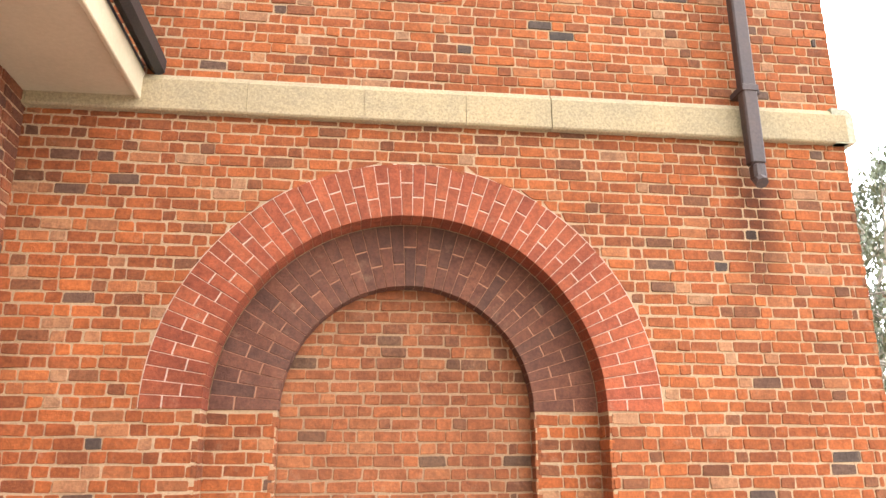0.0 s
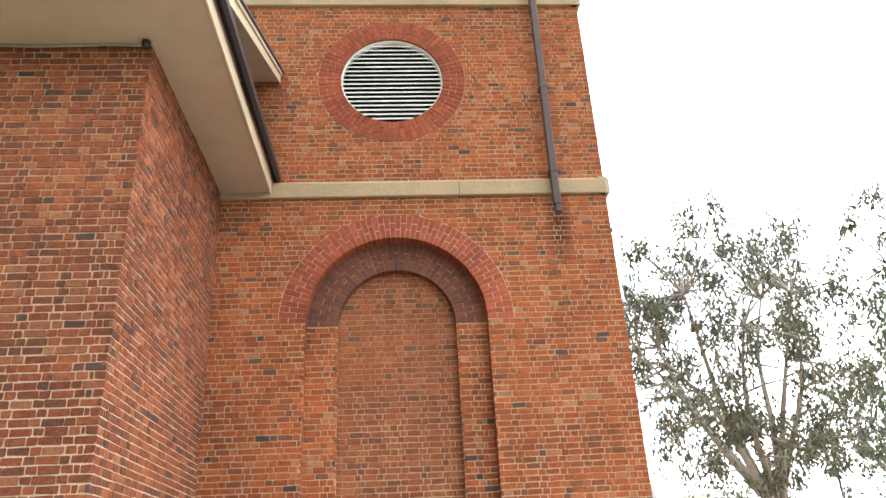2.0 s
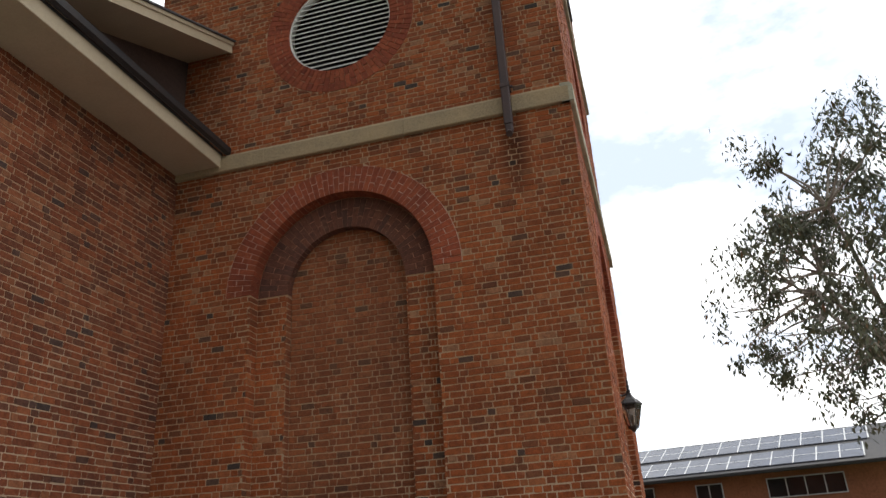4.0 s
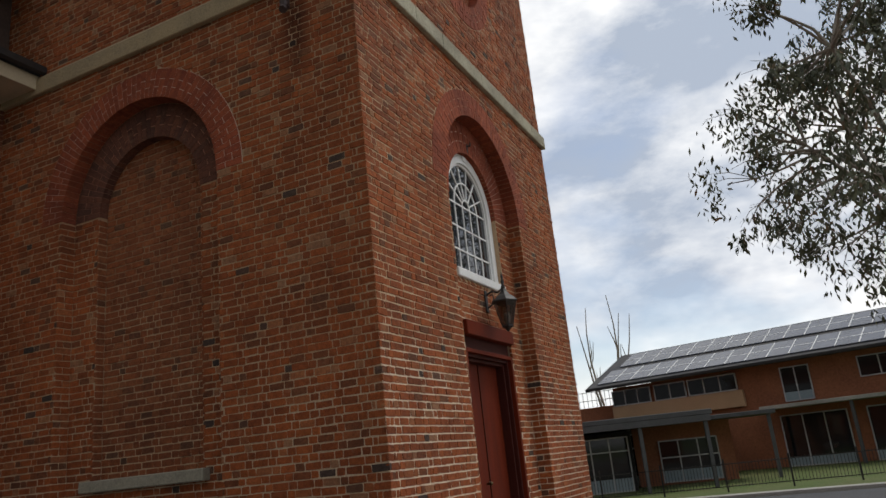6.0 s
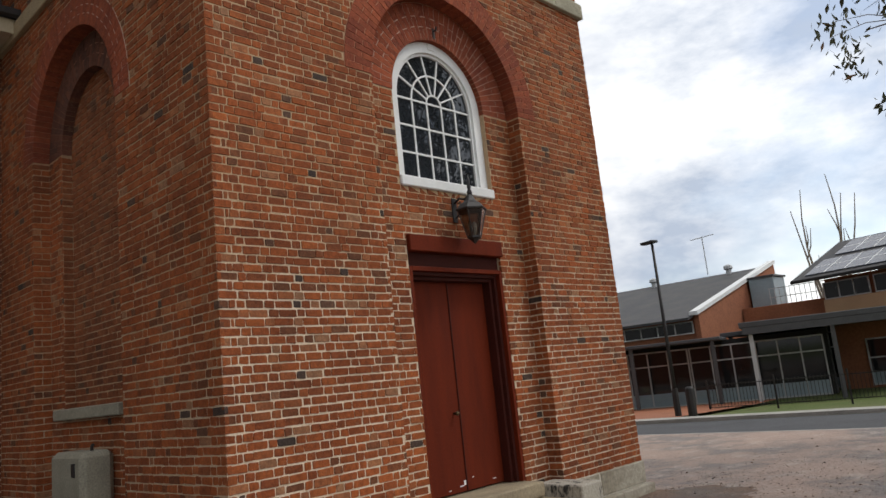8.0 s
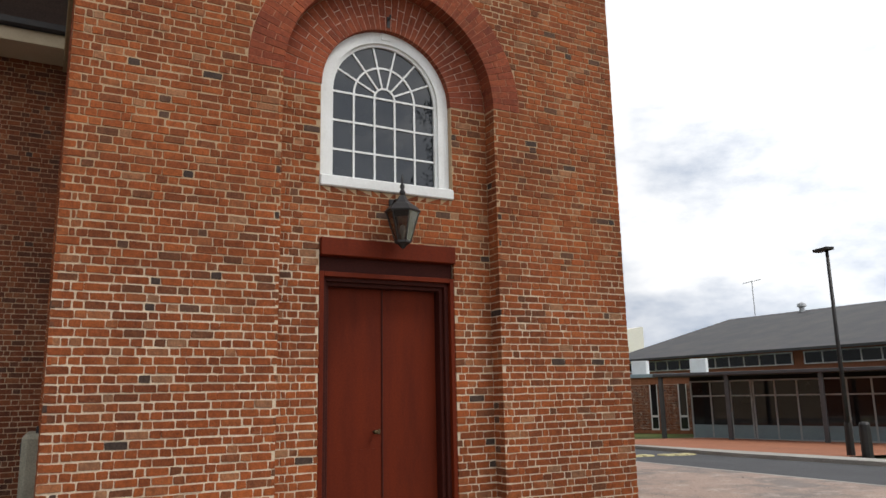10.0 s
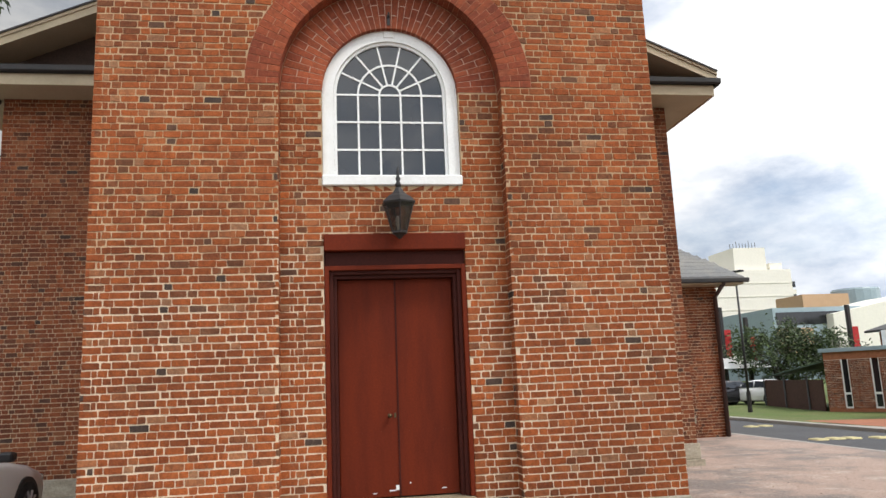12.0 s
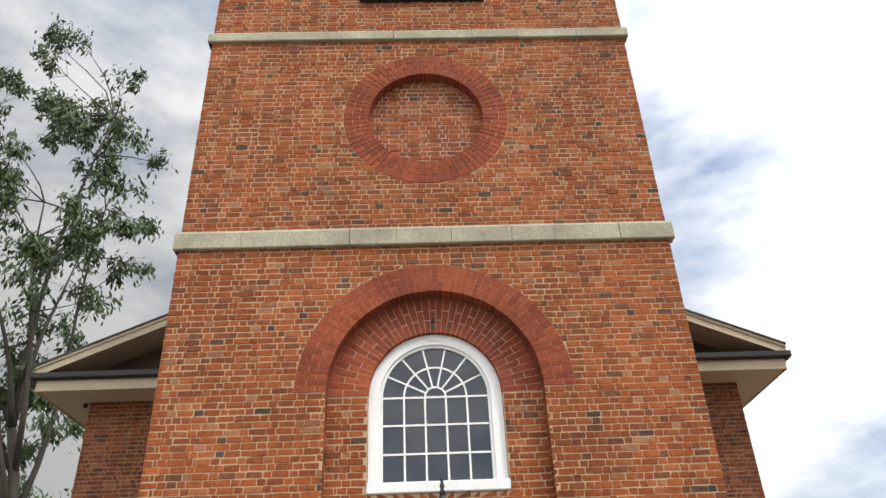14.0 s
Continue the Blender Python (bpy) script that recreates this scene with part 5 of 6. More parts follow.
tree("gum_tree", "open crowned gum tree with pale bark beside the road", (8.3, 13.1, 0), (8.0, 13.0, 3.2), (6.9, 12.3, 7.9), (4.4, 3.9, 4.9), 160, 170, 0.19, 0.62, mat_bark, mat_gum_leaf, 11, 0.25, 9)
tree("gum_tree", "grey-green gum tree beyond the road", (20.6, 24.5, gz(24.5)), (20.6, 24.4, 3.5), (20.7, 24.4, 7.2), (4.0, 4.2, 3.8), 90, 150, 0.25, 0.8, mat_bark, mat_gum_leaf, 12, 0.25, 7)
tree("gum_tree", "tall gum tree mirrored in the church window", (27, 25, gz(25)), (27, 25, 8), (27, 25, 15), (6.5, 6.5, 7), 110, 110, 0.4, 1.1, mat_bark_dark, mat_gum_leaf, 19, 0.35, 8)
tree("gum_tree", "tall dark gum tree behind the nave", (-20.5, -11.2, 0), (-20.8, -13.0, 11.5), (-21.0, -15.3, 20.5), (5.0, 6.6, 12.8), 120, 190, 0.36, 0.8, mat_bark_dark, mat_green_leaf, 13, 0.24, 10)
tree("broadleaf_tree", "dense green tree in the park", (-29, -17, 0), (-29, -17, 3.5), (-29, -17, 7.0), (6.0, 5.5, 4.6), 100, 130, 0.36, 1.1, mat_bark_dark, mat_green_leaf, 14, 0.4, 8)
tree("shrub", "rounded bright green shrub beyond the nave", (-19.5, -9.2, 0), (-19.5, -9.2, 1.2), (-19.5, -9.2, 2.6), (2.4, 2.4, 1.9), 120, 300, 0.13, 0.55, mat_bark_dark, mat_bright_leaf, 15, 0.14, 7)
tree("broadleaf_tree", "dark rounded tree near the parked cars", (-44, 35.0, -0.35), (-44, 35, 1.4), (-44, 35, 2.9), (3.6, 3.6, 2.2), 90, 90, 0.32, 0.9, mat_bark_dark, mat_green_leaf, 16, 0.2, 7, 0.2)
tree("broadleaf_tree", "dark rounded tree near the parked cars", (-41, 37.5, -0.35), (-41, 37.5, 1.2), (-41, 37.5, 2.4), (2.2, 2.2, 1.7), 50, 90, 0.3, 0.8, mat_bark_dark, mat_green_leaf, 17, 0.15, 6, 0.2)
bare = thing("bare_tree", "thin leafless sapling behind the school", "tree", at=(-11.4, 56, -0.35))
g = Geo()
rr = random.Random(5)
for k in range(5):
    e = Vector((rr.uniform(-2.2, 2.6), rr.uniform(-1, 1), rr.uniform(11.5, 15.2)))
    p = bent((0, 0, 0), e, rr, 0.05, 6)
    g.tube(p, [0.16 - 0.022 * i for i in range(7)], 5, False)
    for j in (3, 4):
        q = p[j] + Vector((rr.uniform(-0.7, 0.7), 0, rr.uniform(1.5, 2.6)))
        g.tube([p[j], (p[j] + q) / 2 + Vector((0.1, 0, -0.2)), q], [0.06, 0.045, 0.02], 4, False)
part("trunk", g, mat_bark, bare, tidy=False)


# ---------------- parked car ----------------
def wheel(parent, x, y, r, out):
    w = part("wheel", Geo().tube([(x, y - 0.1, r), (x, y + 0.1, r)], r, 22), mat_tyre, parent, "black tyre", True)
    f = y + out * 0.1
    part("rim", Geo().tube([(x, f - 0.012, r), (x, f + 0.012, r)], r * 0.68, 20), mat_iron, w)
    for k in range(10):
        a = 2 * math.pi * k / 10
        part("spoke", Geo().tube([(x + 0.05 * math.cos(a), f + out * 0.02, r + 0.05 * math.sin(a)), (x + r * 0.66 * math.cos(a), f + out * 0.016, r + r * 0.66 * math.sin(a))], 0.018, 5), mat_alloy, w)
    part("hub", Geo().tube([(x, f, r), (x, f + out * 0.03, r)], 0.055, 10), mat_alloy, w)


def sedan(name, label, at, rz, paint, group=""):
    """A four-door saloon, nose along +x, with tapered sections from nose to tail."""
    car = thing(name, label, "car", group, at=at, rz=rz)
    secs = [(2.36, 0.62, 0.34, 0.60, 0.60), (2.2, 0.8, 0.22, 0.72, 0.72), (1.6, 0.88, 0.2, 0.86, 0.86), (0.95, 0.9, 0.2, 0.96, 0.96), (0.3, 0.9, 0.2, 0.97, 0.97), (-0.8, 0.9, 0.2, 0.99, 0.99), (-1.6, 0.88, 0.22, 1.0, 1.0), (-2.1, 0.84, 0.26, 1.0, 1.0), (-2.4, 0.7, 0.4, 0.86, 0.86)]
    g = Geo()
    n = 12
    for x, w, z0, z1, _ in secs:
        zm = z0 + (z1 - z0) * 0.55
        ringp = [(-w * 0.9, z0), (-w * 0.98, z0 + 0.1), (-w, zm), (-w * 0.97, z1 - 0.08), (-w * 0.9, z1 - 0.01), (-w * 0.5, z1 + 0.02), (w * 0.5, z1 + 0.02), (w * 0.9, z1 - 0.01), (w * 0.97, z1 - 0.08), (w, zm), (w * 0.98, z0 + 0.1), (w * 0.9, z0)]
        g.v += [(x, y, z) for y, z in ringp]
    for i in range(len(secs) - 1):
        for j in range(n):
            a, b = i * n + j, i * n + (j + 1) % n
            g.f.append((a, b, b + n, a + n))
    g.f += [tuple(range(n)), tuple(range(len(secs) * n - 1, (len(secs) - 1) * n - 1, -1))]
    part("body", g, paint, car, smooth=True)
    low = [(0.95, 0.78, 0.95), (0.35, 0.66, 1.36), (-0.3, 0.64, 1.45), (-1.0, 0.64, 1.42), (-1.45, 0.66, 1.28), (-2.0, 0.74, 1.0)]
    g = Geo()
    for x, w, z in low:
        g.v += [(x, -0.84 if z > 1.1 else -w, 0.96), (x, -w, z - 0.06), (x, -w * 0.8, z), (x, w * 0.8, z), (x, w, z - 0.06), (x, 0.84 if z > 1.1 else w, 0.96)]
    for i in range(len(low) - 1):
        for j in range(6):
            a, b = i * 6 + j, i * 6 + (j + 1) % 6
            g.f.append((a, b, b + 6, a + 6))
    g.f += [tuple(range(6)), tuple(range(len(low) * 6 - 1, (len(low) - 1) * 6 - 1, -1))]
    part("cabin", g, paint, car, smooth=True)
    for s in (-1, 1):
        side_at = lambda x, z: (x, s * (0.852 - (z - 0.96) * 0.42), z)  # noqa: E731
        for line in ([(0.72, 1.0), (0.36, 1.29), (-0.28, 1.38), (-0.3, 1.0)], [(-0.38, 1.0), (-0.36, 1.38), (-0.98, 1.355), (-1.35, 1.22), (-1.5, 1.02)]):
            part("side_window", Geo().add([side_at(*p) for p in line], [tuple(range(len(line)))]), mat_far_glass, car)
        for x in (-0.2, -1.2):
            part("door_handle", Geo().box((x - 0.1, min(s * 0.89, s * 0.925), 0.83), (x + 0.1, max(s * 0.89, s * 0.925), 0.865), 0.01), paint, car)
        part("mirror", Geo().box((0.5, min(s * 0.9, s * 1.08), 0.98), (0.66, max(s * 0.9, s * 1.08), 1.1), 0.03), mat_iron, car, "black wing mirror")
        part("sill_strip", Geo().box((-1.0, min(s * 0.86, s * 0.9), 0.18), (1.0, max(s * 0.86, s * 0.9), 0.24), 0.01), mat_iron, car)
        part("headlight", Geo().box((2.05, min(s * 0.5, s * 0.78), 0.58), (2.28, max(s * 0.5, s * 0.78), 0.68), 0.03), mat_glass, car)
        part("tail_light", Geo().box((-2.42, min(s * 0.45, s * 0.74), 0.78), (-2.2, max(s * 0.45, s * 0.74), 0.92), 0.02), mat_red, car)
        for x in (1.42, -1.4):
            part("wheel_arch", Geo().tube([(x, s * 0.6, 0.34), (x, s * 0.905, 0.34)], 0.38, 20), mat_iron, car)
            wheel(car, x, s * 0.82, 0.325, s)
    part("windscreen", Geo().add([(0.93, -0.66, 1.0), (0.93, 0.66, 1.0), (0.42, 0.56, 1.345), (0.42, -0.56, 1.345)], [(0, 1, 2, 3)]), mat_far_glass, car)
    part("rear_window", Geo().add([(-1.95, -0.62, 1.05), (-1.95, 0.62, 1.05), (-1.49, 0.56, 1.29), (-1.49, -0.56, 1.29)], [(0, 1, 2, 3)]), mat_far_glass, car)
    return car


sedan("sedan_car", "pearl white four-door saloon parked beside the tower", (-1.75, -2.55, 0), 178, mat_carpaint)
sedan("sedan_car", "white saloon parked far off beyond the lawn", (-35, 28.0, -0.35), 200, mat_carpaint, "cars parked beyond the lawn")
sedan("sedan_car", "black car parked far off beyond the lawn", (-36, 26.2, -0.35), 290, mat_darkpaint, "cars parked beyond the lawn")


# ---------------- school buildings across the road ----------------
def glazed(parent, name, x0, x1, z0, z1, cols, sill, depth=0.0, rail=None, frame_mat=None):
    """A window or shopfront: frame members, panes and a solid foot panel."""
    fm = frame_mat or mat_frame_grey
    w = part(name, Geo().box((x0, depth - 0.02, z0), (x1, depth + 0.06, z0 + 0.06)), fm, parent)
    part("head_rail", Geo().box((x0, depth - 0.02, z1 - 0.06), (x1, depth + 0.06, z1)), fm, w)
    for k in range(cols + 1):
        x = x0 + (x1 - x0) * k / cols
        part("mullion", Geo().box((x - 0.03, depth - 0.03, z0), (x + 0.03, depth + 0.05, z1)), fm, w)
    for k in range(cols):
        a, b = x0 + (x1 - x0) * k / cols, x0 + (x1 - x0) * (k + 1) / cols
        if sill > 0:
            part("panel", Geo().box((a + 0.03, depth, z0 + 0.06), (b - 0.03, depth + 0.03, z0 + sill)), mat_bluewall, w)
        part("pane", Geo().box((a + 0.03, depth + 0.02, z0 + sill), (b - 0.03, depth + 0.04, z1 - 0.06)), mat_far_glass, w)
    if rail:
        part("transom", Geo().box((x0, depth - 0.025, rail - 0.03), (x1, depth + 0.05, rail + 0.03)), fm, w)
    return w


low = -0.36
solar = thing("school_building", "two storey school building with solar panels on its roof", "building", at=(-9.2, 43.2, 0), rz=-14)
part("wall", Geo().box((1.0, 0.3, low), (21.9, 9, 5.3)), mat_brick_far, solar)
part("tan_band", Geo().box((0.9, 0.0, 3.15), (9.3, 0.3, 4.1), 0.02), mat_tan, solar, "tan rendered band")
for a, b, c in ((1.0, 3.6, 3), (3.9, 5.9, 2), (6.1, 9.0, 3)):
    glazed(solar, "upper_window", a, b, 4.12, 5.1, c, 0, 0.1)
glazed(solar, "upper_window", 11.5, 13.0, 3.1, 5.0, 2, 0.5, 0.22)
glazed(solar, "upper_window", 15.5, 19.5, 3.9, 5.0, 4, 0, 0.22)
part("balcony", Geo().box((10.5, -1.6, 2.75), (21.9, 0.3, 2.95), 0.02), mat_concrete, solar)
for x in (10.8, 15.0, 19.2, 21.6):
    part("post", Geo().box((x, -1.5, low), (x + 0.16, -1.34, 2.75)), mat_steel, solar)
for a in (11.0, 15.4, 19.6):
    glazed(solar, "ground_window", a, min(a + 3.4, 21.6), low, 2.4, 3, 0.5, 0.22)
RZ, RY = 7.75, 5.0
roof_at = lambda x, t, up: (x, -0.9 + (RY + 0.9) * t, 5.3 + (RZ - 5.3) * t + up)  # noqa: E731
part("roof", Geo().add([roof_at(x, t, u) for u in (0.0, 0.12) for x in (-0.3, 22.5) for t in (0, 1)] + [(x, 10.5, z) for z in (5.3, 5.42) for x in (-0.3, 22.5)], [(0, 2, 3, 1), (4, 5, 7, 6), (0, 4, 6, 2), (0, 1, 5, 4), (2, 6, 7, 3), (1, 3, 9, 8), (5, 10, 11, 7)]), mat_roof, solar)
part("gutter", Geo().box((-0.3, -1.02, 5.22), (22.5, -0.9, 5.4), 0.02), mat_iron, solar)
for row, (t0, t1) in enumerate(((0.06, 0.44), (0.54, 0.93))):
    for k in range(17):
        x = 0.4 + k * 1.2 + row * 0.35
        p = [roof_at(x, t0, 0.2), roof_at(x + 1.14, t0, 0.2), roof_at(x + 1.14, t1, 0.2), roof_at(x, t1, 0.2)]
        q = [(a, b, c - 0.04) for a, b, c in p]
        sp = part("solar_panel", Geo().add(p + q, [(0, 1, 2, 3), (7, 6, 5, 4), (0, 4, 5, 1), (1, 5, 6, 2), (2, 6, 7, 3), (3, 7, 4, 0)]), mat_solar, solar)
        tm = (t0 + t1) / 2
        part("panel_rail", Geo().add([roof_at(x, tm - 0.005, 0.205), roof_at(x + 1.14, tm - 0.005, 0.205), roof_at(x + 1.14, tm + 0.005, 0.205), roof_at(x, tm + 0.005, 0.205)], [(0, 1, 2, 3)]), mat_white, sp)
        part("panel_edge", Geo().add([roof_at(x + 1.13, t0, 0.206), roof_at(x + 1.2, t0, 0.206), roof_at(x + 1.2, t1, 0.206), roof_at(x + 1.13, t1, 0.206)], [(0, 1, 2, 3)]), mat_white, sp)

annex = thing("school_annex", "single storey brick annex with a dark canopy and white framed window", "building", at=(-9, 32, 0), rz=7.6)
part("wall", Geo().box((4.0, 0, low), (8.6, 8, 2.6)), mat_brick_far, annex)
glazed(annex, "window", 5.2, 7.9, low + 0.1, 1.72, 3, 0.55, -0.06, 0.9)
glazed(annex, "porch_glazing", 0.1, 3.95, low, 2.2, 4, 0.5, 1.2, 1.5)
part("canopy", Geo().box((-0.3, -2.0, 2.42), (10.6, 1.5, 2.62), 0.02).box((0, 1.4, low), (4, 8, 2.5)), mat_steel, annex, "dark flat canopy")
for x in (0.0, 3.9, 10.2):
    part("post", Geo().box((x, -1.8, low), (x + 0.16, -1.64, 2.42)), mat_steel, annex)

hall = thing("school_hall", "low brick hall with one broad dark roof slope and clerestory windows", "building", at=(-13.5, 38, 0))
part("wall", Geo().box((-23.0, 0, low), (-0.3, 12.8, 4.0)), mat_brick_far, hall)
part("gable_wall", Geo().add([(x, y, z) for x in (-0.3, 0) for y, z in ((-0.2, low), (12.9, low), (12.9, 7.55), (-0.2, 4.1))], [(0, 1, 2, 3), (7, 6, 5, 4), (0, 4, 5, 1), (1, 5, 6, 2), (2, 6, 7, 3), (3, 7, 4, 0)]), mat_brick_far, hall)
part("gable_capping", Geo().add([(x, y, z) for x in (-0.4, 0.1) for y, z in ((-0.5, 4.02), (-0.5, 4.24), (12.9, 7.78), (12.9, 7.53))], [(0, 1, 2, 3), (7, 6, 5, 4), (0, 4, 5, 1), (1, 5, 6, 2), (2, 6, 7, 3)]), mat_white, hall)
part("roof", Geo().add([(x, y, z) for x in (-23.3, -0.3) for y, z in ((-1.0, 3.75), (12.9, 7.3), (12.9, 7.45), (-1.0, 3.9))], [(0, 1, 2, 3), (7, 6, 5, 4), (0, 4, 5, 1), (1, 5, 6, 2), (2, 6, 7, 3), (3, 7, 4, 0)]), mat_roof, hall)
for k in range(3):
    glazed(hall, "clerestory", -7.2 - 7.5 * k, -0.5 - 7.5 * k, 3.0, 3.72, 6, 0, -0.1, None, mat_white)
for x in (-3, -9, -16):
    part("roof_vent", Geo().lathe([(0.2, -0.4), (0.2, 0.2), (0.34, 0.3), (0.3, 0.5), (0.1, 0.6)], (x, 12.3, 7.4), 10), mat_frame_grey, hall)
for x, y in ((-4, 11), (-20, 12)):
    part("aerial", Geo().tube([(x, y, 7.4), (x, y, 10.2)], 0.04, 5).tube([(x - 0.9, y, 10.1), (x + 0.9, y, 10.2)], 0.03, 4), mat_frame_grey, hall)
part("high_wall", Geo().box((-23.0, 12.6, low), (-0.3, 12.85, 7.25)), mat_brick_far, hall)
part("west_gable", Geo().add([(x, y, z) for x in (-23.2, -22.9) for y, z in ((0, low), (12.9, low), (12.9, 7.3), (0, 3.9))], [(0, 1, 2, 3), (7, 6, 5, 4), (0, 4, 5, 1), (1, 5, 6, 2), (2, 6, 7, 3), (3, 7, 4, 0)]), mat_brick_far, hall)
# roof terrace beside the gable: low brick wall, plant housing and railing
part("terrace_wall", Geo().box((0.05, 6, low), (6.2, 14, 4.3), 0.02), mat_brick_far, hall)
part("plant_housing", Geo().box((0.15, 7.5, 4.3), (1.7, 9.5, 6.2), 0.03), mat_bluewall, hall, "grey glazed plant housing")
part("housing_cap", Geo().box((0.08, 7.4, 6.2), (1.8, 9.6, 6.32), 0.01), mat_steel, hall)
for z in (4.75, 5.3):
    part("rail", Geo().box((1.75, 6.2, z), (6.1, 6.24, z + 0.04)), mat_frame_grey, hall)
for k in range(15):
    part("baluster", Geo().box((1.8 + k * 0.3, 6.2, 4.3), (1.83 + k * 0.3, 6.23, 5.3)), mat_frame_grey, hall)

class_block = thing("classroom_block", "long glazed classroom front under a dark veranda roof", "building", at=(-13.3, 26.0, 0), rz=20)
for k in range(5):
    glazed(class_block, "glazing", -4.0 + k * 2.7, -1.4 + k * 2.7, low, 2.1, 3, 0.6, 0.8, 1.45)
part("block", Geo().box((-4.1, 0.95, low), (9.6, 10, 2.3)), mat_dark, class_block)
part("veranda_roof", Geo().box((-4.6, -1.6, 2.28), (5.6, 3, 2.42), 0.02), mat_steel, class_block)
part("entry_roof", Geo().box((6.4, -2.0, 2.62), (12.8, 3, 2.84), 0.02), mat_steel, class_block)
part("fascia", Geo().box((6.5, -2.02, 2.35), (12.7, -1.9, 2.62)), mat_steel, class_block)
for x in (-4.4, -1.6, 1.9, 5.2):
    part("post", Geo().box((x, -1.5, low), (x + 0.15, -1.35, 2.28)), mat_steel, class_block)
for x in (6.7, 9.6, 12.4):
    part("post", Geo().box((x, -1.9, low), (x + 0.16, -1.74, 2.6)), mat_frame_grey if x < 7 else mat_steel, class_block)

slit = thing("slit_window_building", "low brown brick building with tall slit windows", "building", at=(-24.5, 25.2, 0), rz=29.7)
g = Geo()
cuts = [0, 0.75, 1.1, 2.05, 2.42, 3.42, 3.82, 4.82, 5.25, 6.4, 6.82, 8.4]
part("core", Geo().box((0.02, 0.16, low), (8.4, 7, 2.3)), mat_brick_far, slit)
part("wall_foot", Geo().box((0, 0.005, low), (8.4, 0.16, -0.2)).box((0, 0.005, 2.02), (8.4, 0.16, 2.36)), mat_brick_far, slit)
b = Geo()
sf = Face((0, 0, 0), (1, 0, 0), (0, -1, 0))
for a, e in zip(cuts[0::2], cuts[1::2]):
    part("pier", Geo().box((a, 0.005, -0.2), (e, 0.16, 2.02)), mat_arch_mortar, slit)
    lay(b, sf, a, e, -0.2, 2.02)
part("brickwork", b, mat_nave, slit, tidy=False)["kind"] = "stuff"
for a, e in zip(cuts[1::2], cuts[2::2]):
    w = part("slit_window", Geo().box((a, 0.04, -0.2), (a + 0.05, 0.12, 2.02)).box((e - 0.05, 0.04, -0.2), (e, 0.12, 2.02)).box((a, 0.04, 0.42), (e, 0.12, 0.52)).box((a, 0.04, -0.2), (e, 0.12, -0.12)), mat_white, slit)
    part("pane", Geo().box((a + 0.05, 0.08, 0.52), (e - 0.05, 0.1, 2.02)), mat_far_glass, w)
    part("lower_pane", Geo().box((a + 0.05, 0.08, -0.12), (e - 0.05, 0.1, 0.42)), mat_far_glass, w)
part("fascia", Geo().box((-0.15, -0.12, 2.36), (8.6, 7.1, 2.54), 0.01), mat_bluewall, slit)
for x in (2.2, 5.2):
    part("air_conditioner", Geo().box((x, 1.2, 2.54), (x + 0.8, 1.7, 3.25), 0.02), mat_white, slit, "white air conditioner")

fence = thing("steel_fence", "low black steel picket fence beside the footpath", "fence", at=(-6.7, 22.9, gz(22.9)), rz=11)
bar = Geo().box((-0.008, -0.008, 0.08), (0.008, 0.008, 0.98)).data("picket", mat_iron)
for k in range(118):
    p = part("picket", bar, None, fence)
    p.location = (0.06 + k * 0.115, 0, 0)
for k in range(7):
    part("post", Geo().box((k * 2.26 - 0.03, -0.03, -0.05), (k * 2.26 + 0.03, 0.03, 1.1)), mat_iron, fence)
for z in (0.12, 0.9):
    part("rail", Geo().box((0, -0.015, z), (13.6, 0.015, z + 0.03)), mat_iron, fence)


def street_lamp(at, height, label, rz=0.0):
    lamp = thing("street_lamp", label, "street lamp", "street lamps", at=at, rz=rz)
    part("pole", Geo().tube([(0, 0, 0), (0, 0, height)], [0.07, 0.045], 8), mat_iron, lamp, smooth=True)
    part("head", Geo().box((-0.15, -0.14, height - 0.04), (0.42, 0.14, height + 0.05), 0.02), mat_iron, lamp, "flat black lamp head")
    part("sleeve", Geo().tube([(0, 0, 0), (0, 0, 0.95)], [0.11, 0.1], 8), mat_iron, lamp)
    return lamp


street_lamp((-6.25, 19.6, gz(19.6)), 5.8, "black street lamp on the footpath", 165)
street_lamp((16.4, 24, gz(24)), 6.95, "black street lamp beyond the road", 165)
street_lamp((17.8, 24.3, gz(24.3)), 4.3, "short black street lamp beyond the road", 165)
street_lamp((-25.1, 21.6, gz(21.6)), 6.6, "slim black lamp post on the lawn", 20)
solo("bollard", Geo().lathe([(0.14, -0.1), (0.14, 0.92), (0.1, 0.98)], (0, 0, 0), 10), mat_iron, "stout black bollard on the footpath", "bollard", at=(-5.65, 19.4, gz(19.4)))
for x, y, h in ((-45, 31.5, 6.8), (-45, 33.5, 6.0), (-43.5, 41.0, 6.6)):
    pl = thing("banner_pole", "dark pole with a red banner by the car park", "pole", "banner poles", at=(x, y, -0.35))
    part("pole", Geo().box((-0.14, -0.14, 0), (0.14, 0.14, h), 0.02), mat_iron, pl)
    part("banner", Geo().box((-0.02, 0.16, h * 0.45), (0.02, 0.7, h * 0.75)), mat_red, pl, "red cloth banner")
shade = thing("shade_shelter", "brown fenced shelter under a grey-green shade cloth", "shelter", at=(-32.4, 26.9, -0.35), rz=-12)
part("fence", Geo().box((0, 0, 0), (7.6, 0.06, 1.45)), mat_brown_fence, shade)
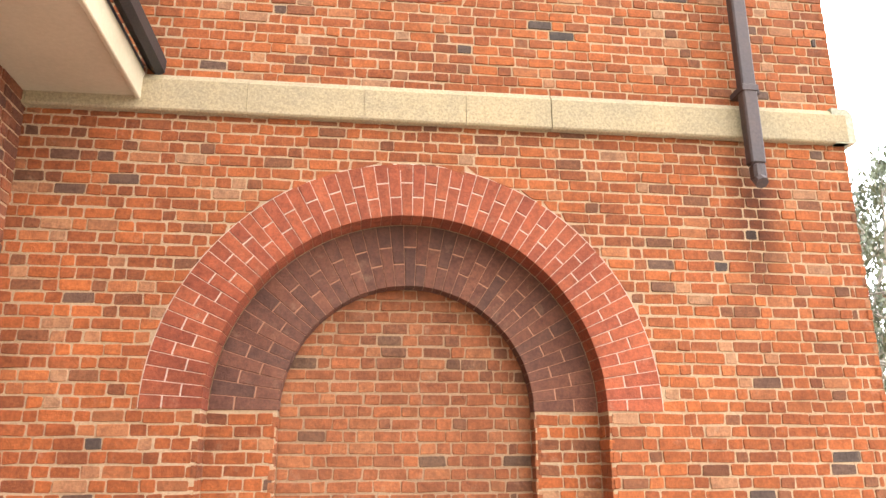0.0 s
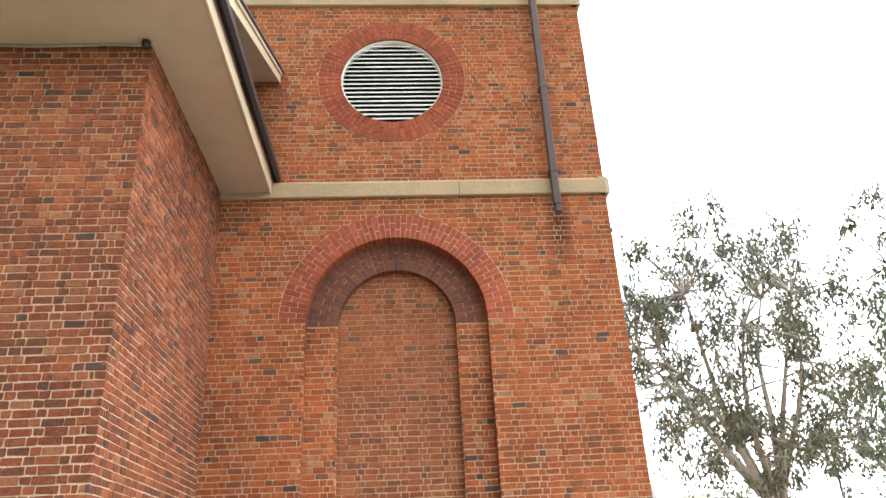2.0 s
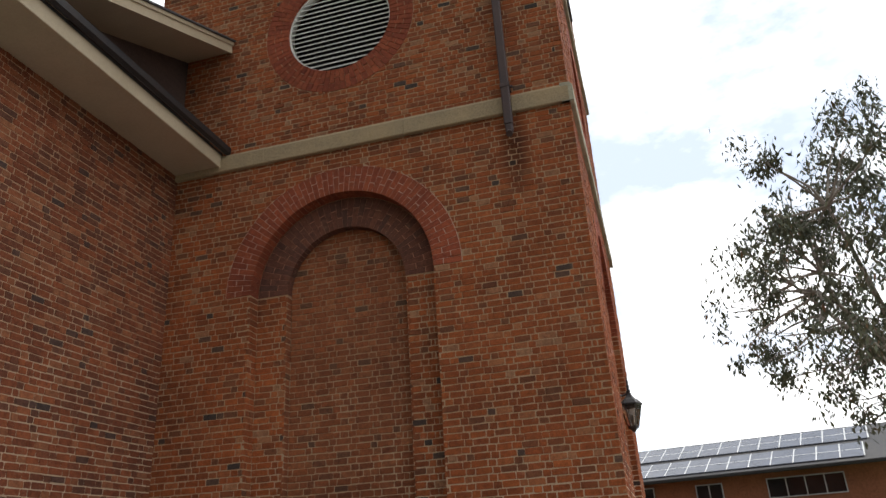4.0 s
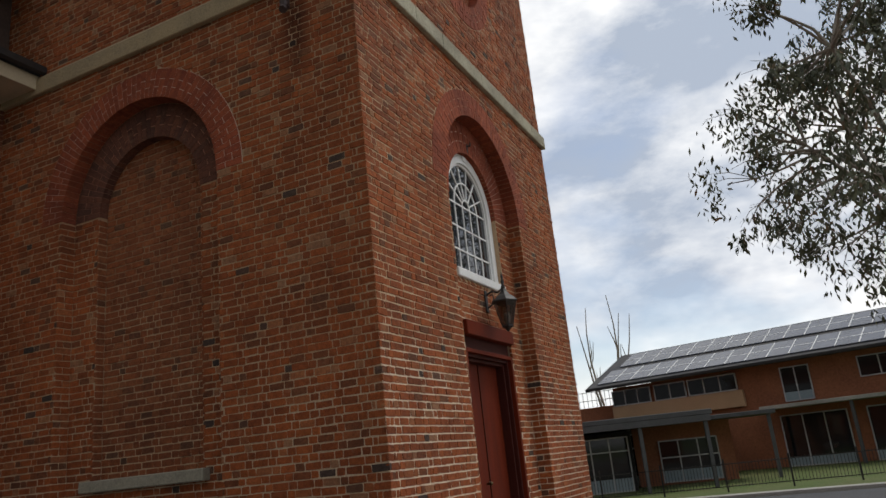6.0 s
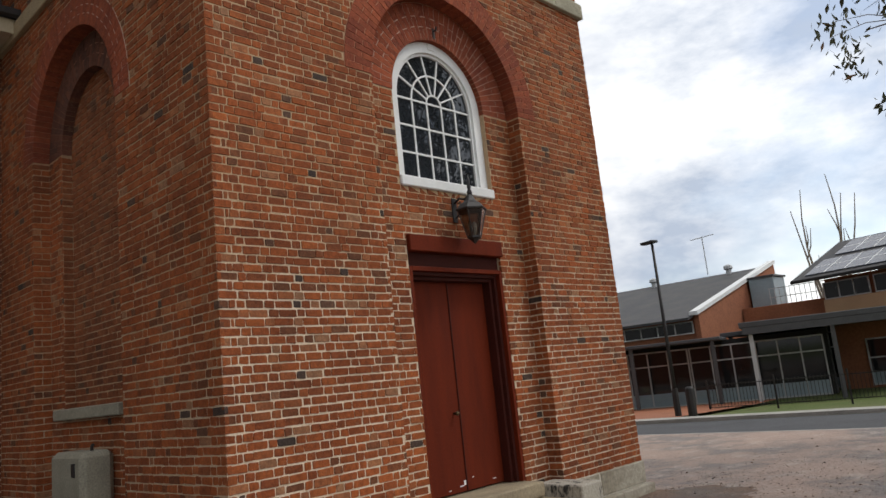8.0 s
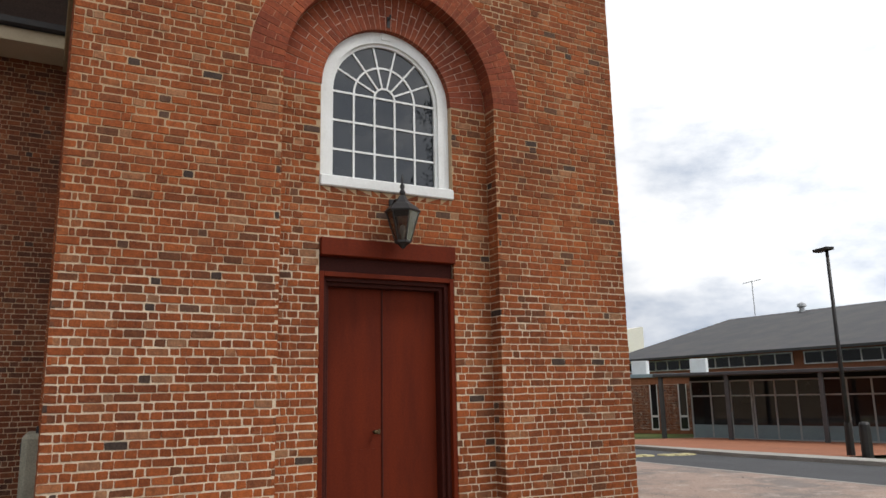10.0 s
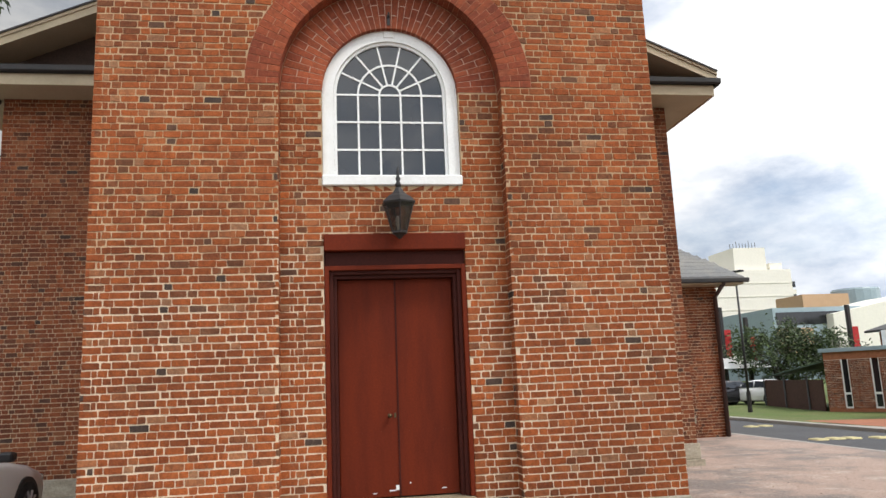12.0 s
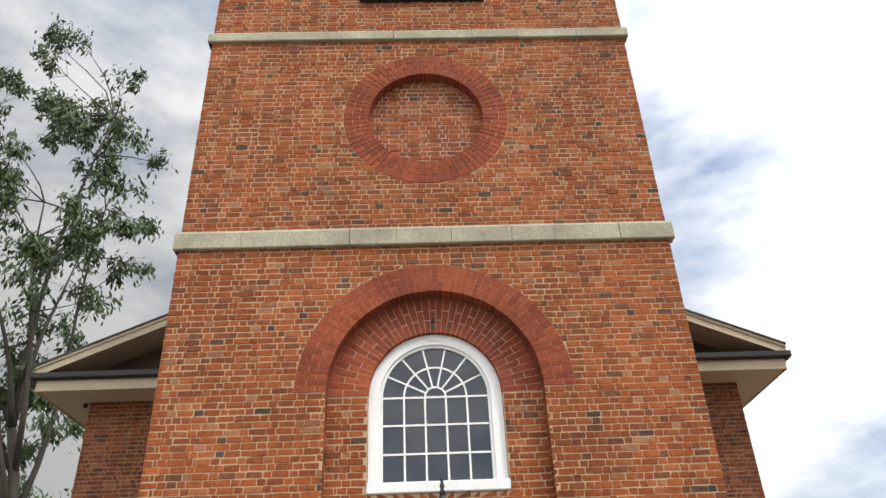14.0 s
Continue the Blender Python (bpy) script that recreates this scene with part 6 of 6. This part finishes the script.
part("cloth", Geo().add([(-0.3, -0.1, 1.6), (8, -0.1, 2.3), (8, 6, 2.9), (-0.3, 6, 2.2), (-0.3, -0.1, 1.56), (8, -0.1, 2.26), (8, 6, 2.86), (-0.3, 6, 2.16)], [(0, 1, 2, 3), (7, 6, 5, 4), (0, 4, 5, 1), (3, 2, 6, 7), (0, 3, 7, 4), (1, 5, 6, 2)]), mat_canvas_green, shade)
for x in (0, 3.0, 6.0):
    part("post", Geo().tube([(x, -0.05, 0), (x, -0.05, 1.6)], 0.05, 6), mat_steel, shade)
tent = thing("marquee", "small white peaked marquee by the parked cars", "tent", at=(-46, 32, -0.35))
part("canopy", Geo().add([(-2.5, -2.5, 2.2), (2.5, -2.5, 2.2), (2.5, 2.5, 2.2), (-2.5, 2.5, 2.2), (0, 0, 3.6)], [(0, 1, 4), (1, 2, 4), (2, 3, 4), (3, 0, 4), (3, 2, 1, 0)]), mat_canvas_white, tent)
for x in (-2.4, 2.4):
    for y in (-2.4, 2.4):
        part("pole", Geo().tube([(x, y, 0), (x, y, 2.2)], 0.05, 5), mat_frame_grey, tent)

# ---------------- distant town ----------------
office = thing("office_block", "tall off-white office block with antennas on its roof", "building", at=(-170, 94, -0.35))
part("wall", Geo().box((-18, 1, 0), (0, 27, 27.5)).box((-14, 12, 27.5), (-1, 21, 33.5)), mat_white_wall, office)
for k in range(7):
    part("joint", Geo().box((-0.02, 1, 3.5 + k * 3.4), (0.15, 27, 3.62 + k * 3.4)), mat_white_wall, office)
stair = part("stair_tower", Geo().box((-14, 27, 0), (-3, 30, 22.5)), mat_white_wall, office)
for k in range(6):
    part("window_band", Geo().box((-3.2, 27.4, 6 + k * 3.4), (-2.9, 29.8, 7.6 + k * 3.4)), mat_far_glass, stair)
for k in range(9):
    y = 13 + k * 0.9
    part("antenna", Geo().tube([(-4, y, 33.4), (-4, y, 34.5 + 1.6 * rnd.random())], 0.1, 4), mat_steel, office)
for k in range(4):
    part("antenna", Geo().tube([(-4, 1.6 + k * 0.7, 27.4), (-4, 1.6 + k * 0.7, 30.5)], 0.12, 4), mat_steel, office)
part("plant_room", Geo().box((-8, 22.5, 27.4), (-2, 26, 29.5)), mat_white_wall, office)
part("plant_room", Geo().box((-6, 3.5, 27.4), (-2, 6.5, 29.4)), mat_white_wall, office)
teal = thing("glass_showroom", "teal clad commercial building in the town", "building", at=(-112, 78, -0.35))
part("wall", Geo().box((-20, 0, 0), (0, 20, 12.4)), mat_bluewall, teal)
part("window_band", Geo().box((-0.05, 0.5, 9.4), (0.12, 13, 11.6)), mat_far_glass, teal)
part("brick_base", Geo().box((-0.1, 0.3, 4.5), (0.4, 7, 8.8)), mat_tan, teal)
whse = thing("white_warehouse", "long white warehouse roof in the town", "building", at=(-110, 88, -0.35))
part("wall", Geo().add([(x, y, z) for x in (-20, 0) for y, z in ((0, 0), (0, 11), (22, 15), (22, 0))], [(0, 1, 2, 3), (7, 6, 5, 4), (0, 4, 5, 1), (1, 5, 6, 2), (2, 6, 7, 3)]), mat_white_wall, whse)
part("loading_door", Geo().box((-0.05, 12, 8.5), (0.1, 15, 10.5)), mat_bluewall, whse)
tank = thing("rooftop_block", "pale green rooftop block with a round tank", "building", at=(-140, 103, -0.35))
part("wall", Geo().box((-10, 0, 0), (0, 11, 17.6)), mat_tan, tank)
part("tank", Geo().lathe([(5, 0), (5, 18.6), (4.8, 19)], (-5, 16.5, 0), 20), mat_bluewall, tank)
flats = thing("apartment_tower", "distant white apartment tower with rows of windows", "building", at=(98, 225, -0.35), rz=25)
part("wall", Geo().box((-8.4, 0, 0), (8.4, 14, 24.5)), mat_white_wall, flats)
for k in range(7):
    for j in range(6):
        part("window", Geo().box((-8 + j * 2.8, -0.15, 2.5 + k * 3.1), (-6.2 + j * 2.8, 0.05, 4.2 + k * 3.1)), mat_far_glass, flats)
blue = thing("glass_office", "blue glass office building in the distance", "building", at=(55, 150, -0.35), rz=15)
part("wall", Geo().box((-12, 0, 0), (10, 14, 12.5)), mat_bluewall, blue)
for k in range(7):
    part("window_band", Geo().box((-11.5 + k * 3, -0.1, 1.5), (-9 + k * 3, 0.05, 12)), mat_far_glass, blue)
